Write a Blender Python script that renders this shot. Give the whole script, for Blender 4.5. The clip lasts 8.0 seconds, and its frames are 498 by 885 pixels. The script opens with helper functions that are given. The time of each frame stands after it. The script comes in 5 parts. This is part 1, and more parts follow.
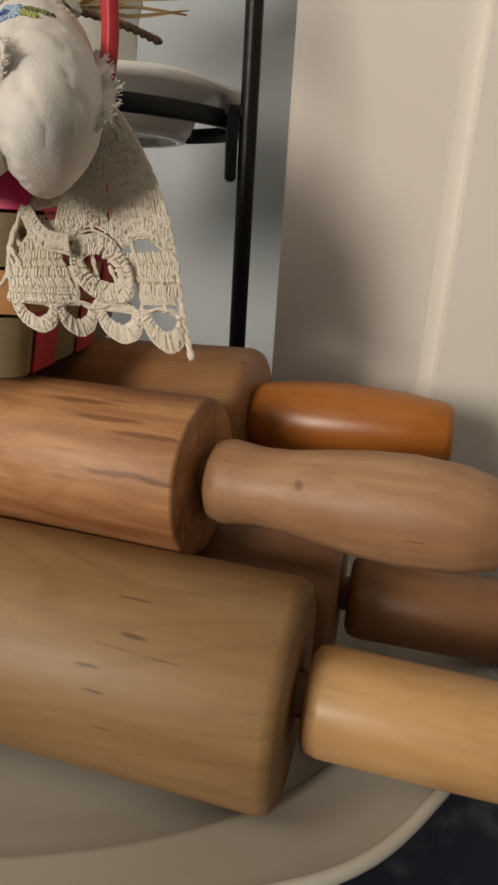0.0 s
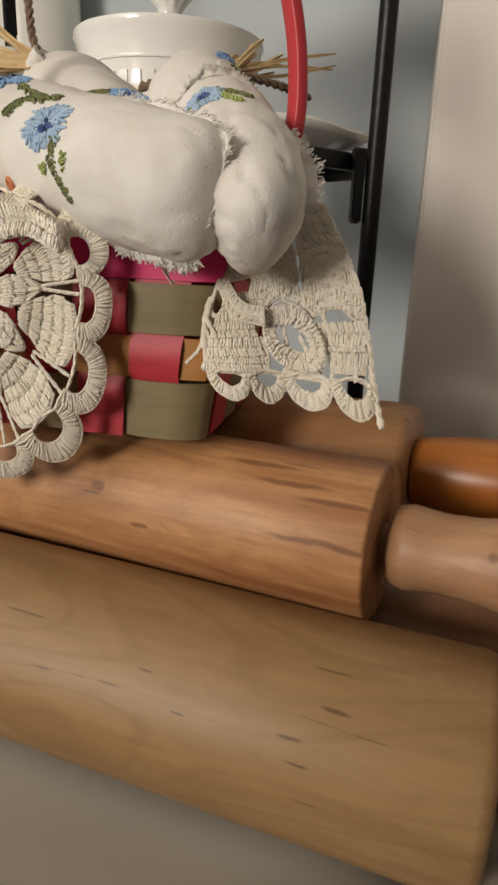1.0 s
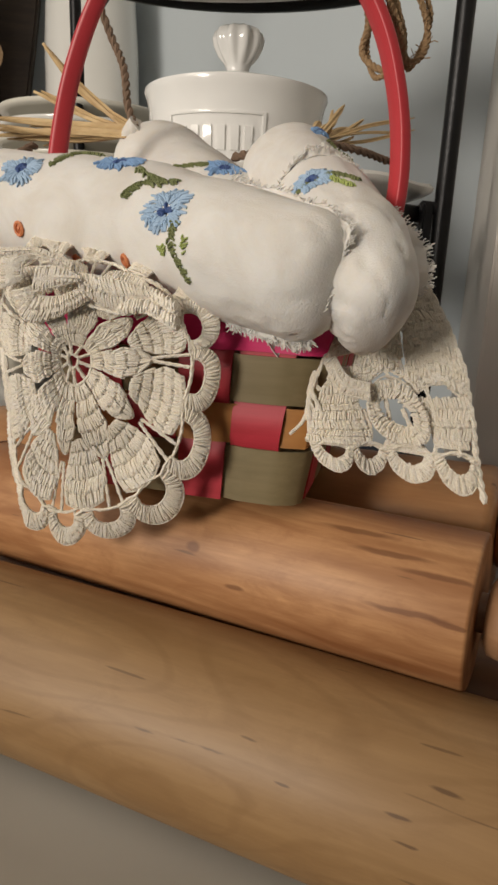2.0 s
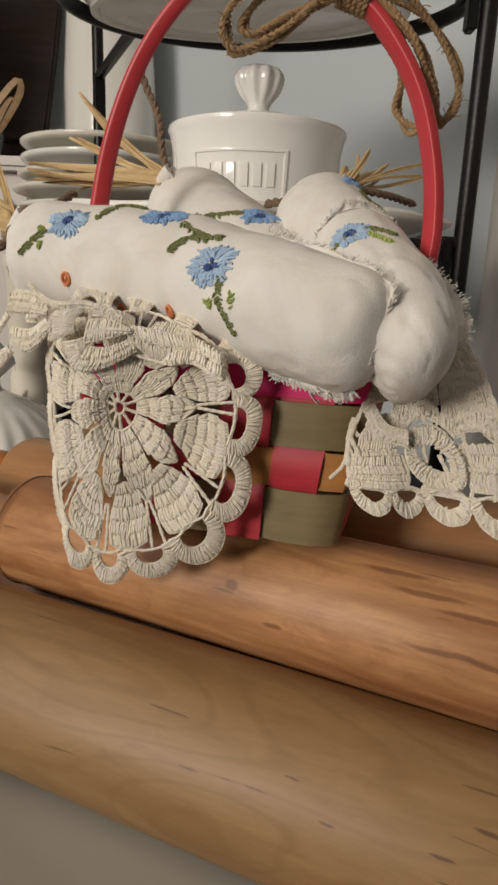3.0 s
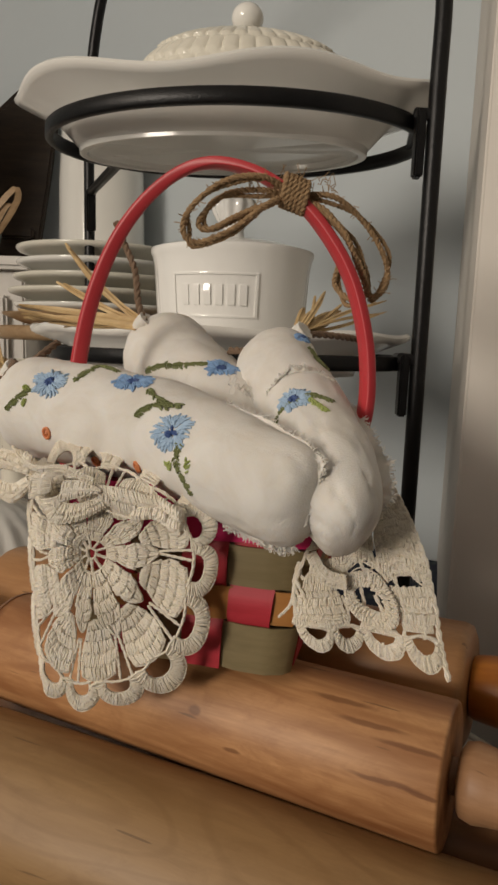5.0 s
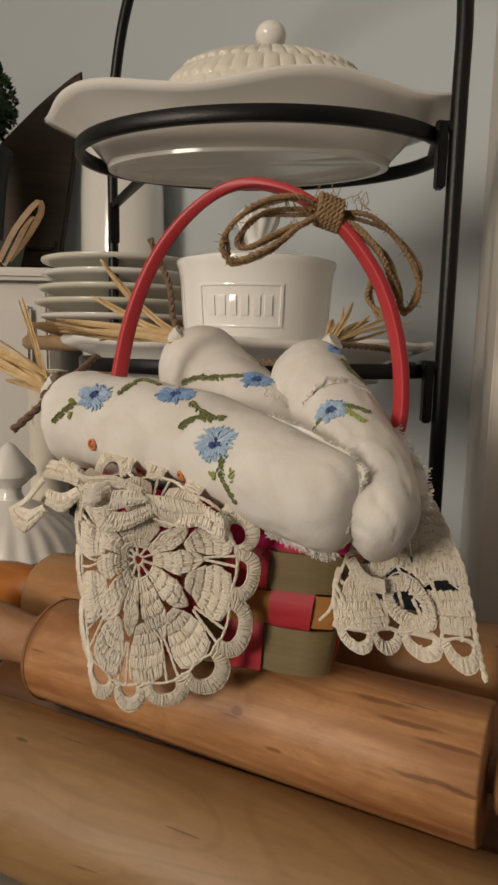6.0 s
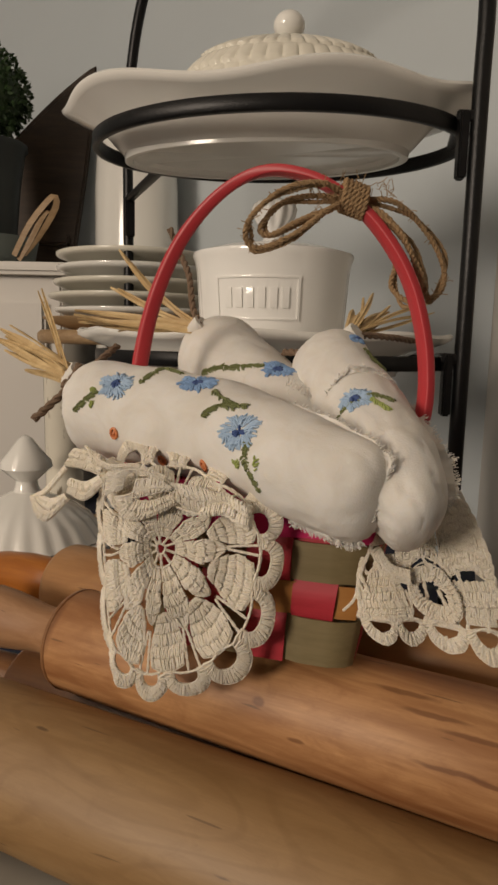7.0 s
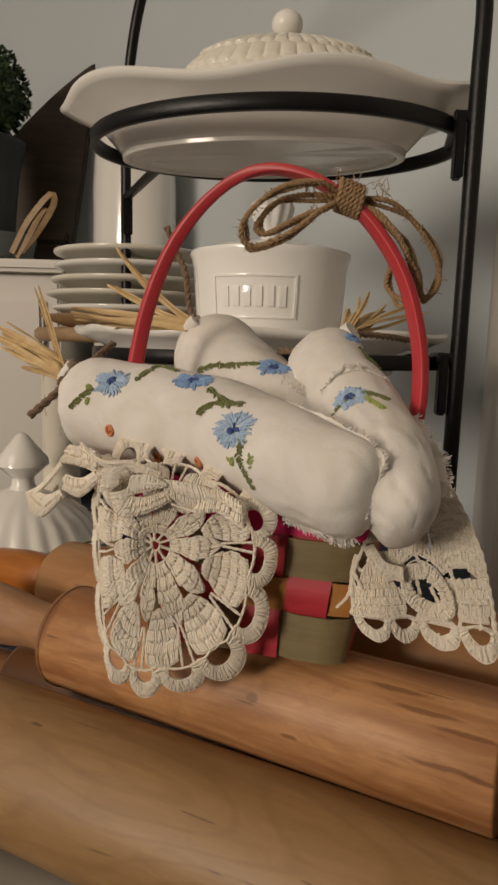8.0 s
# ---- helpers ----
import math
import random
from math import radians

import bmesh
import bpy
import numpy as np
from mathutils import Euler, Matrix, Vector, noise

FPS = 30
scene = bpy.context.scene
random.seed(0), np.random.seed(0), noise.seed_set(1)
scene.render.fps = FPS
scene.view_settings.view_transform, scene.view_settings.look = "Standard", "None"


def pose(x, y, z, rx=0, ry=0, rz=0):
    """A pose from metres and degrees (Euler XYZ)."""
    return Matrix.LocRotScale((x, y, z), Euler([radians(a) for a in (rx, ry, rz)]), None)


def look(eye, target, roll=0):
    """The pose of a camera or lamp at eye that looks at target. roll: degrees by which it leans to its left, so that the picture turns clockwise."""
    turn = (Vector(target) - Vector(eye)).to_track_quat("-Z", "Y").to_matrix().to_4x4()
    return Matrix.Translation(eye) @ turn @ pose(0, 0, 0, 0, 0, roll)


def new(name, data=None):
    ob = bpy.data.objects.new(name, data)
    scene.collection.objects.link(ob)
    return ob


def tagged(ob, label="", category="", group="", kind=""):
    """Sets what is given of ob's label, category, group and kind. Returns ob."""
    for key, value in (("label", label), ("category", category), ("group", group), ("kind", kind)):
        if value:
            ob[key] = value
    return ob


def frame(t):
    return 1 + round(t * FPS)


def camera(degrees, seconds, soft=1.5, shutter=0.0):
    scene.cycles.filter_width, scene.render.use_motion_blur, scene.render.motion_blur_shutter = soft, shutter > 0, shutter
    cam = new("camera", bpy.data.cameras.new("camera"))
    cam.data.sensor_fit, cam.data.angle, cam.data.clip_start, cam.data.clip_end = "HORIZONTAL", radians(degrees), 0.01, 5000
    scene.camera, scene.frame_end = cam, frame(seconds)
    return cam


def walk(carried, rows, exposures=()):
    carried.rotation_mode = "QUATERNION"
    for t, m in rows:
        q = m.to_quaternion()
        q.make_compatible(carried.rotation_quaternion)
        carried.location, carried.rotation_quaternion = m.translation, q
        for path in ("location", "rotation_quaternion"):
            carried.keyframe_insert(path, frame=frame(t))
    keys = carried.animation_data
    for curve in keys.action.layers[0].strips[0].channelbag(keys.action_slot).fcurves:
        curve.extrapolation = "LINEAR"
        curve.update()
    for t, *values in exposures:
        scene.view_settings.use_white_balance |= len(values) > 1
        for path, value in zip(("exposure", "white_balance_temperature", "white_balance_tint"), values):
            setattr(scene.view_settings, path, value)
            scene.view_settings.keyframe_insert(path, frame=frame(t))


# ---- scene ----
cam = camera(41.96, 8.0, soft=2.8)
ROWS = [
    (0.0, 0.0685, 0.0213, 0.1737, 71.26, -3.31, -9.71),
    (0.5, 0.0507, 0.0269, 0.1800, 71.50, -2.42, -6.80),
    (1.0, 0.0344, 0.0293, 0.1859, 72.39, -2.14, -4.13),
    (1.5, 0.0217, 0.0313, 0.1912, 73.49, -2.08, -2.61),
    (2.0, 0.0126, 0.0301, 0.1989, 74.36, -2.40, -1.47),
    (3.3, 0.0010, 0.0250, 0.2110, 77.01, -2.24, -0.95),
    (3.5, 0.0010, 0.0238, 0.2135, 78.14, -2.13, -1.11),
    (4.0, 0.0028, 0.0187, 0.2228, 79.74, -1.62, -1.52),
    (4.5, 0.0064, 0.0149, 0.2324, 80.48, -1.60, -1.36),
    (4.7, 0.0130, 0.0120, 0.2390, 80.70, -1.78, -1.60),
    (5.8, 0.0070, -0.0020, 0.2442, 81.66, -1.48, -0.74),
    (6.0, 0.0033, -0.0016, 0.2450, 81.42, -1.14, -0.43),
    (6.5, -0.0029, -0.0007, 0.2432, 81.38, -1.23, 0.52),
    (7.0, -0.0013, -0.0002, 0.2416, 81.16, -1.21, 0.48),
    (7.5, 0.0003, 0.0001, 0.2403, 81.01, -1.41, 0.22),
    (8.0, -0.0003, -0.0014, 0.2413, 81.07, -1.52, 0.31),
]
EXPOSURES = [(0.0, 0.06, 6600, 10), (1.0, 0.08, 6500, 10), (2.0, 0.05, 6400, 10), (3.5, -0.11, 6450, 10), (4.5, -0.19, 6550, 10), (6.5, -0.35, 7050, 13), (8.0, -0.36, 7150, 14)]
walk(cam, [(t, pose(x, y, z, rx, ry, rz)) for t, x, y, z, rx, ry, rz in ROWS], EXPOSURES)

# ---- light: two unseen lamps at the left and a faint bluish world outside the room ----
world = bpy.data.worlds.new("room_air")
scene.world = world
world.use_nodes = True
world.node_tree.nodes["Background"].inputs[0].default_value = (0.75, 0.85, 1.0, 1)
world.node_tree.nodes["Background"].inputs[1].default_value = 0.3


def area_lamp(name, eye, target, size, power, colour):
    data = bpy.data.lights.new(name, "AREA")
    data.shape, data.size, data.energy, data.color = "DISK", size, power, colour
    ob = new(name, data)
    ob.matrix_world = look(eye, target)
    return ob


# Lamp added out of view: brightens the left more than the right.
area_lamp("added_near_lamp", (-0.56, 0.02, 0.58), (0.0, 0.30, 0.15), 0.40, 1.3, (1.0, 0.88, 0.74))
area_lamp("standing_lamp", (-1.70, -1.50, 0.72), (0.0, 0.5, 0.25), 0.70, 38, (1.0, 0.91, 0.79))


# ---- materials ----
def material(name, rough=0.5, metal=0.0):
    m = bpy.data.materials.new(name)
    m.use_nodes = True
    b = m.node_tree.nodes["Principled BSDF"]
    b.inputs["Roughness"].default_value, b.inputs["Metallic"].default_value = rough, metal
    return m, m.node_tree, b


def node(tree, kind, **values):
    n = tree.nodes.new(kind)
    for key, value in values.items():
        n.inputs[key.replace("_", " ")].default_value = value
    return n


def ramp(tree, source, stops):
    r = tree.nodes.new("ShaderNodeValToRGB")
    while len(r.color_ramp.elements) < len(stops):
        r.color_ramp.elements.new(0.5)
    for e, (p, c) in zip(r.color_ramp.elements, stops):
        e.position, e.color = p, (*c, 1)
    tree.links.new(source, r.inputs[0])
    return r.outputs[0]


def coords(tree, scale=(1, 1, 1)):
    c = tree.nodes.new("ShaderNodeTexCoord")
    m = tree.nodes.new("ShaderNodeMapping")
    m.inputs["Scale"].default_value = scale
    tree.links.new(c.outputs["Object"], m.inputs[0])
    return m.outputs[0]


def noise_out(tree, vec, scale, detail=4.0, rough=0.55, distort=0.0):
    n = node(tree, "ShaderNodeTexNoise", Scale=scale, Detail=detail, Roughness=rough, Distortion=distort)
    tree.links.new(vec, n.inputs["Vector"])
    return n.outputs["Fac"]


def mix(tree, fac, a, b, mode="MIX"):
    n = tree.nodes.new("ShaderNodeMix")
    n.data_type, n.blend_type = "RGBA", mode
    for value, socket in ((fac, n.inputs[0]), (a, n.inputs[6]), (b, n.inputs[7])):
        if isinstance(value, (int, float)):
            socket.default_value = value
        elif isinstance(value, tuple):
            socket.default_value = (*value, 1)
        else:
            tree.links.new(value, socket)
    return n.outputs[2]


def bump(tree, bsdf, height, strength, distance):
    n = node(tree, "ShaderNodeBump", Strength=strength, Distance=distance)
    tree.links.new(height, n.inputs["Height"])
    tree.links.new(n.outputs[0], bsdf.inputs["Normal"])


def wood(name, light, dark, streak, rough=0.45, fleck=0.6, grain=1.0, blotch=0.45, ring=0.15, fibre=0.6, mark=(0.15, 0.055, 0.020), marks=()):
    """Turned wood: long grain along the local x axis, flecks, broad stains."""
    m, t, b = material(name, rough)
    fine = noise_out(t, coords(t, (22, 300 * grain, 300 * grain)), 1.0, 5, 0.65)
    mottle = noise_out(t, coords(t, (45, 110, 110)), 1.0, 5, 0.7, 0.8)
    broad = noise_out(t, coords(t, (7, 45, 45)), 1.0, 4, 0.55, 1.2)
    stain = noise_out(t, coords(t, (14, 30, 30)), 1.0, 3)
    base = ramp(t, broad, [(0.3, dark), (0.52, light), (0.75, tuple(min(1, c * 1.08) for c in light))])
    base = mix(t, ramp(t, fine, [(0.33, (fibre, fibre, fibre)), (0.66, (0, 0, 0))]), base, streak)
    base = mix(t, ramp(t, mottle, [(0.47, (0, 0, 0)), (0.72, (blotch, blotch, blotch))]), base, streak)
    base = mix(t, ramp(t, stain, [(0.6, (0, 0, 0)), (0.78, (blotch, blotch, blotch))]), base, dark)
    rings = t.nodes.new("ShaderNodeMath")
    rings.operation = "MULTIPLY"
    t.links.new(noise_out(t, coords(t, (6, 16, 16)), 1.0, 1.2, 0.4, 0.2), rings.inputs[0])
    rings.inputs[1].default_value = 120.0
    line = t.nodes.new("ShaderNodeMath")
    line.operation = "SINE"
    t.links.new(rings.outputs[0], line.inputs[0])
    base = mix(t, ramp(t, line.outputs[0], [(0.60, (0, 0, 0)), (0.98, (ring, ring, ring))]), base, streak)
    flecks = noise_out(t, coords(t, (34, 430, 430)), 1.0, 1.0)
    base = mix(t, ramp(t, flecks, [(0.745, (0, 0, 0)), (0.775, (fleck, fleck, fleck))]), base, (0.09, 0.045, 0.02))
    for place, size in marks:
        m4 = t.nodes.new("ShaderNodeMapping")
        m4.vector_type = "TEXTURE"
        m4.inputs["Location"].default_value, m4.inputs["Scale"].default_value = place, size
        warp = t.nodes.new("ShaderNodeVectorMath")
        warp.operation = "MULTIPLY_ADD"
        wn = node(t, "ShaderNodeTexNoise", Scale=90.0)
        t.links.new(coords(t), wn.inputs["Vector"])
        t.links.new(wn.outputs["Color"], warp.inputs[0])
        warp.inputs[1].default_value = (0.002, 0.002, 0.002)
        off = t.nodes.new("ShaderNodeVectorMath")
        off.operation = "SUBTRACT"
        t.links.new(coords(t), off.inputs[0])
        off.inputs[1].default_value = (0.001, 0.001, 0.001)
        t.links.new(off.outputs[0], warp.inputs[2])
        t.links.new(warp.outputs[0], m4.inputs[0])
        length = t.nodes.new("ShaderNodeVectorMath")
        length.operation = "LENGTH"
        t.links.new(m4.outputs[0], length.inputs[0])
        base = mix(t, ramp(t, length.outputs["Value"], [(0.5, (0.7, 0.7, 0.7)), (0.85, (0, 0, 0))]), base, mark)
    t.links.new(base, b.inputs["Base Color"])
    bump(t, b, fine, 0.08, 0.0005)
    return m


def plain(name, colour, rough=0.5, metal=0.0, vary=0.12, scale=40.0, relief=0.0, coat=0.0):
    """A painted, glazed or cast surface with mottling at two scales."""
    m, t, b = material(name, rough, metal)
    a = noise_out(t, coords(t), scale, 5)
    c = noise_out(t, coords(t), scale * 7, 3)
    dark = tuple(v * (1 - vary) for v in colour)
    base = mix(t, a, dark, colour)
    base = mix(t, ramp(t, c, [(0.55, (0, 0, 0)), (0.8, (vary, vary, vary))]), base, dark)
    t.links.new(base, b.inputs["Base Color"])
    b.inputs["Coat Weight"].default_value = coat
    b.inputs["Coat Roughness"].default_value = 0.08
    if relief:
        bump(t, b, c, relief, 0.001)
    return m


MAPLE = wood("pale_maple", (0.325, 0.195, 0.086), (0.265, 0.15, 0.06), (0.2, 0.107, 0.041), 0.5, ring=0.30, fibre=0.35, mark=(0.075, 0.036, 0.016), marks=[((0.0247, -0.0273, 0.0145), (0.0046, 0.0007, 0.0007)), ((0.0415, -0.0268, 0.0153), (0.0103, 0.0006, 0.0006)), ((0.1066, -0.0212, 0.0225), (0.0057, 0.0009, 0.0009)), ((0.0967, -0.0266, 0.0158), (0.0046, 0.0007, 0.0007)), ((0.1025, -0.0290, 0.0109), (0.0103, 0.0006, 0.0006)), ((0.0670, -0.0277, 0.0137), (0.0034, 0.0006, 0.0006)), ((0.0553, -0.0235, 0.0201), (0.0034, 0.0006, 0.0006)), ((-0.0677, -0.0097, 0.0294), (0.0046, 0.0011, 0.0011)), ((0.1338, -0.0237, 0.0219), (0.0052, 0.0007, 0.0007))])
PINE = wood("pinkish_pine", (0.52, 0.275, 0.122), (0.22, 0.078, 0.025), (0.28, 0.115, 0.042), 0.5, blotch=0.6, ring=0.10, fibre=0.6, marks=[((0.0640, -0.0098, 0.0220), (0.017, 0.0016, 0.0016)), ((0.0760, -0.0145, 0.0191), (0.017, 0.0014, 0.0014)), ((0.0905, -0.0176, 0.0165), (0.017, 0.0012, 0.0012)), ((0.0835, -0.0232, 0.0066), (0.017, 0.0013, 0.0013)), ((0.0970, -0.0234, 0.0060), (0.013, 0.0011, 0.0011)), ((0.0128, -0.0219, 0.0100), (0.0034, 0.0026, 0.0026)), ((0.0295, -0.0241, 0.0003), (0.005, 0.0009, 0.0012)), ((-0.0985, -0.0120, 0.0120), (0.006, 0.020, 0.020))])
BEECH = wood("tan_beech", (0.42, 0.22, 0.092), (0.33, 0.16, 0.062), (0.27, 0.125, 0.05), 0.4)
BROWN = wood("brown_beech", (0.29, 0.14, 0.06), (0.21, 0.092, 0.038), (0.18, 0.08, 0.035), 0.4)
ORANGE = wood("amber_lacquer", (0.46, 0.17, 0.03), (0.33, 0.10, 0.015), (0.30, 0.09, 0.015), 0.34, 0.2)
HONEY = wood("honey_wood", (0.60, 0.37, 0.17), (0.52, 0.30, 0.13), (0.46, 0.25, 0.10), 0.4, 0.3)
HANDLE = wood("worn_handle", (0.46, 0.265, 0.145), (0.3, 0.145, 0.062), (0.29, 0.145, 0.07), 0.5, blotch=0.7, marks=[((0.1318, -0.0113, 0.0068), (0.0022, 0.0022, 0.0022))])
# White lightened beyond the porcelain in place of light missing on the canister.
LIT_GLAZE = plain("lightened_white_glaze", (0.90, 0.89, 0.865), 0.12, vary=0.03, coat=0.4)
PORCELAIN = plain("white_porcelain", (0.81, 0.80, 0.76), 0.14, vary=0.03, coat=0.3)
CREAMWARE = plain("cream_stoneware", (0.74, 0.71, 0.62), 0.25, vary=0.06)
# The base platter's white, darkened all over to paint in the shade around the pins.
DIMMED_PORCELAIN = plain("shade_dimmed_porcelain", (0.58, 0.56, 0.50), 0.22, vary=0.06)
IRON = plain("black_iron", (0.016, 0.016, 0.017), 0.38, 0.6, 0.3, 90, 0.2)
WALL = plain("blue_grey_paint", (0.51, 0.56, 0.59), 0.7, vary=0.05, scale=6, relief=0.05)
BEIGE = plain("white_trim_paint", (0.70, 0.67, 0.63), 0.55, vary=0.04, scale=5)
CEIL = plain("ceiling_paint", (0.75, 0.74, 0.72), 0.8, vary=0.04, scale=3)
REDCHIP = wood("red_chipwood", (0.50, 0.035, 0.055), (0.42, 0.025, 0.04), (0.36, 0.02, 0.03), 0.5, 0.1)
OLIVE = wood("olive_chipwood", (0.235, 0.185, 0.095), (0.19, 0.145, 0.07), (0.16, 0.12, 0.055), 0.55, 0.2)
OCHRE = wood("ochre_chipwood", (0.42, 0.19, 0.05), (0.36, 0.15, 0.035), (0.32, 0.13, 0.03), 0.5, 0.2)
PINK = wood("hot_pink_chipwood", (0.72, 0.03, 0.17), (0.65, 0.02, 0.14), (0.60, 0.02, 0.12), 0.45, 0.05)


# ---- mesh helpers ----
def link_mesh(name, bm, mat, smooth=True):
    me = bpy.data.meshes.new(name)
    bmesh.ops.recalc_face_normals(bm, faces=bm.faces)
    bm.to_mesh(me)
    bm.free()
    if smooth:
        me.shade_smooth()
        me.set_sharp_from_angle(angle=radians(50))
    me.materials.append(mat)
    return new(name, me)


def part(name, bm, mat, parent, label="", smooth=True):
    ob = link_mesh(name, bm, mat, smooth)
    ob.parent = parent
    return tagged(ob, label)


def thing(name, label, category, m=None, group="", kind=""):
    ob = new(name)
    ob.empty_display_size = 0.01
    if m is not None:
        ob.matrix_world = m
    return tagged(ob, label, category, group, kind)


def lathe(profile, seg=64, bm=None, wave=None, m=None):
    """Turns a profile of (radius, height) round z. wave(angle, radius, z) may shift a point's radius and height."""
    bm = bm or bmesh.new()
    rings = []
    for r, z in profile:
        if r < 1e-6:
            rings.append([bm.verts.new((0, 0, z))])
            continue
        ring = []
        for k in range(seg):
            a = 2 * math.pi * k / seg
            rr, zz = wave(a, r, z) if wave else (r, z)
            ring.append(bm.verts.new((rr * math.cos(a), rr * math.sin(a), zz)))
        rings.append(ring)
    for a, b in zip(rings, rings[1:]):
        for k in range(max(len(a), len(b))):
            quad = [a[k % len(a)], a[(k + 1) % len(a)], b[(k + 1) % len(b)], b[k % len(b)]]
            quad = list(dict.fromkeys(quad))
            if len(quad) > 2:
                bm.faces.new(quad)
    if m is not None:
        bmesh.ops.transform(bm, matrix=m, verts=bm.verts)
    return bm


def turned(profile, seg=64):
    """A profile of (x, radius) turned round the local x axis."""
    return lathe([(r, x) for x, r in profile], seg, m=Matrix.Rotation(radians(90), 4, "Y"))


def spline(points, n):
    """A smooth line of n points through the given ones."""
    p = [Vector(q) for q in points]
    p = [p[0] * 2 - p[1], *p, p[-1] * 2 - p[-2]]
    out = []
    last = len(p) - 3
    for k in range(n):
        s = k / (n - 1) * last
        i = min(int(s), last - 1)
        u = s - i
        a, b, c, d = p[i:i + 4]
        out.append(0.5 * (2 * b + (c - a) * u + (2 * a - 5 * b + 4 * c - d) * u * u + (3 * b - a - 3 * c + d) * u ** 3))
    return out


def tube(line, radius, seg=8, bm=None, closed=False):
    """A round bar along a line of points; radius may be a function of 0 to 1."""
    bm = bm or bmesh.new()
    line = [Vector(q) for q in line]
    n = len(line)
    side = None
    rings = []
    for i, q in enumerate(line):
        ahead = (line[(i + 1) % n] - line[i - 1]) if closed else (line[min(i + 1, n - 1)] - line[max(i - 1, 0)])
        if ahead.length < 1e-9:
            ahead = Vector((1, 0, 0))
        ahead.normalize()
        if side is None:
            side = ahead.orthogonal()
        side = (side - ahead * side.dot(ahead)).normalized()
        up = ahead.cross(side)
        r = radius(i / (n - 1)) if callable(radius) else radius
        rings.append([bm.verts.new(q + r * (math.cos(6.28319 * k / seg) * side + math.sin(6.28319 * k / seg) * up)) for k in range(seg)])
    pairs = list(zip(rings, rings[1:])) + ([(rings[-1], rings[0])] if closed else [])
    for a, b in pairs:
        for k in range(seg):
            bm.faces.new((a[k], a[(k + 1) % seg], b[(k + 1) % seg], b[k]))
    if not closed:
        bm.faces.new(rings[0])
        bm.faces.new(rings[-1])
    return bm


def prism(outline, z0, z1, bevel=0.0):
    bm = bmesh.new()
    f = bm.faces.new([bm.verts.new((x, y, z0)) for x, y in outline])
    up = bmesh.ops.extrude_face_region(bm, geom=[f])["geom"]
    bmesh.ops.translate(bm, vec=(0, 0, z1 - z0), verts=[v for v in up if isinstance(v, bmesh.types.BMVert)])
    if bevel:
        bmesh.ops.bevel(bm, geom=list(bm.edges), offset=bevel, segments=2, affect="EDGES")
    return bm


def box(size, centre=(0, 0, 0), bevel=0.0):
    x, y, z = (s / 2 for s in size)
    bm = prism([(-x, -y), (x, -y), (x, y), (-x, y)], -z, z, bevel)
    bmesh.ops.translate(bm, vec=centre, verts=bm.verts)
    return bm


# ---- the setting ----
U, N = Vector((0.839, -0.545, 0)), Vector((0.545, 0.839, 0))
TURNED = Matrix(((U.x, N.x, 0, 0), (U.y, N.y, 0, 0), (0, 0, 1, 0), (0, 0, 0, 1)))


def setting(name, bm, mat, label, category, m=TURNED):
    ob = link_mesh(name, bm, mat, False)
    ob.matrix_world = m
    return tagged(ob, label, category, kind="structure")


WALL_N = 0.76
setting("wall_north", box((5.0, 0.1, 2.4), (0.2, WALL_N + 0.05, 0.45)), WALL, "blue-grey painted plaster wall behind the table", "wall")
setting("wall_south", box((5.0, 0.1, 2.4), (0.2, -2.85, 0.45)), WALL, "blue-grey painted plaster wall", "wall")
setting("wall_west", box((0.1, 3.71, 2.4), (-2.35, -1.0, 0.45)), WALL, "blue-grey painted plaster wall", "wall")
setting("wall_east", box((0.1, 3.71, 2.4), (2.75, -1.0, 0.45)), WALL, "blue-grey painted plaster wall", "wall")
setting("ceiling", box((5.2, 3.8, 0.1), (0.2, -1.0, 1.70)), CEIL, "white painted ceiling", "ceiling")
setting("floor", box((5.2, 3.8, 0.1), (0.2, -1.0, -0.80)), BROWN, "brown wooden floor", "floor")
# The front face is turned towards the lamp so that it shows brighter.
ret = prism([(0.1925, 0.330), (0.1922, 0.2780), (1.7, -0.10), (1.7, 0.9), (0.30, 0.72)], -0.75, 1.65)
bmesh.ops.bevel(ret, geom=[e for e in ret.edges if abs(e.verts[0].co.z - e.verts[1].co.z) > 1 and e.verts[0].co.y < 0.30], offset=0.006, segments=6, affect="EDGES")
# White raised to stand in for stronger lamp light on the return.
RETURN_WHITE = plain("lightened_white_paint", (0.84, 0.80, 0.73), 0.45, vary=0.05, scale=6)
setting("wall_return", ret, RETURN_WHITE, "white painted wall return with a rounded corner", "wall", Matrix.Identity(4))
# Kept darker than the return: the jamb's shade is in the colour.
SHADED_GREIGE = plain("shaded_greige_paint", (0.67, 0.63, 0.58), 0.6, vary=0.05, scale=5)
jamb = prism([(0.1455, 0.370), (0.1935, 0.284), (0.1980, 0.300), (0.297, 0.722), (0.262, 0.735)], -0.75, 1.65)
bmesh.ops.bevel(jamb, geom=[e for e in jamb.edges if abs(e.verts[0].co.z - e.verts[1].co.z) > 1 and e.verts[0].co.x < 0.15], offset=0.002, segments=3, affect="EDGES")
setting("trim", jamb, SHADED_GREIGE, "greige door jamb with shade put into its colour", "trim", Matrix.Identity(4))


# ---- table ----
table = thing("table", "table under a dark navy flowered tablecloth", "table", TURNED)
part("tabletop", box((1.5, 1.05, 0.03), (-0.05, 0.2, -0.019), 0.004), BROWN, table)
for su in (-0.75, 0.65):
    for sn in (-0.27, 0.67):
        part("leg", box((0.06, 0.06, 0.716), (su, sn, -0.392), 0.004), BROWN, table)
CLOTH, ct, cb = material("navy_flowered_cotton", 0.85)
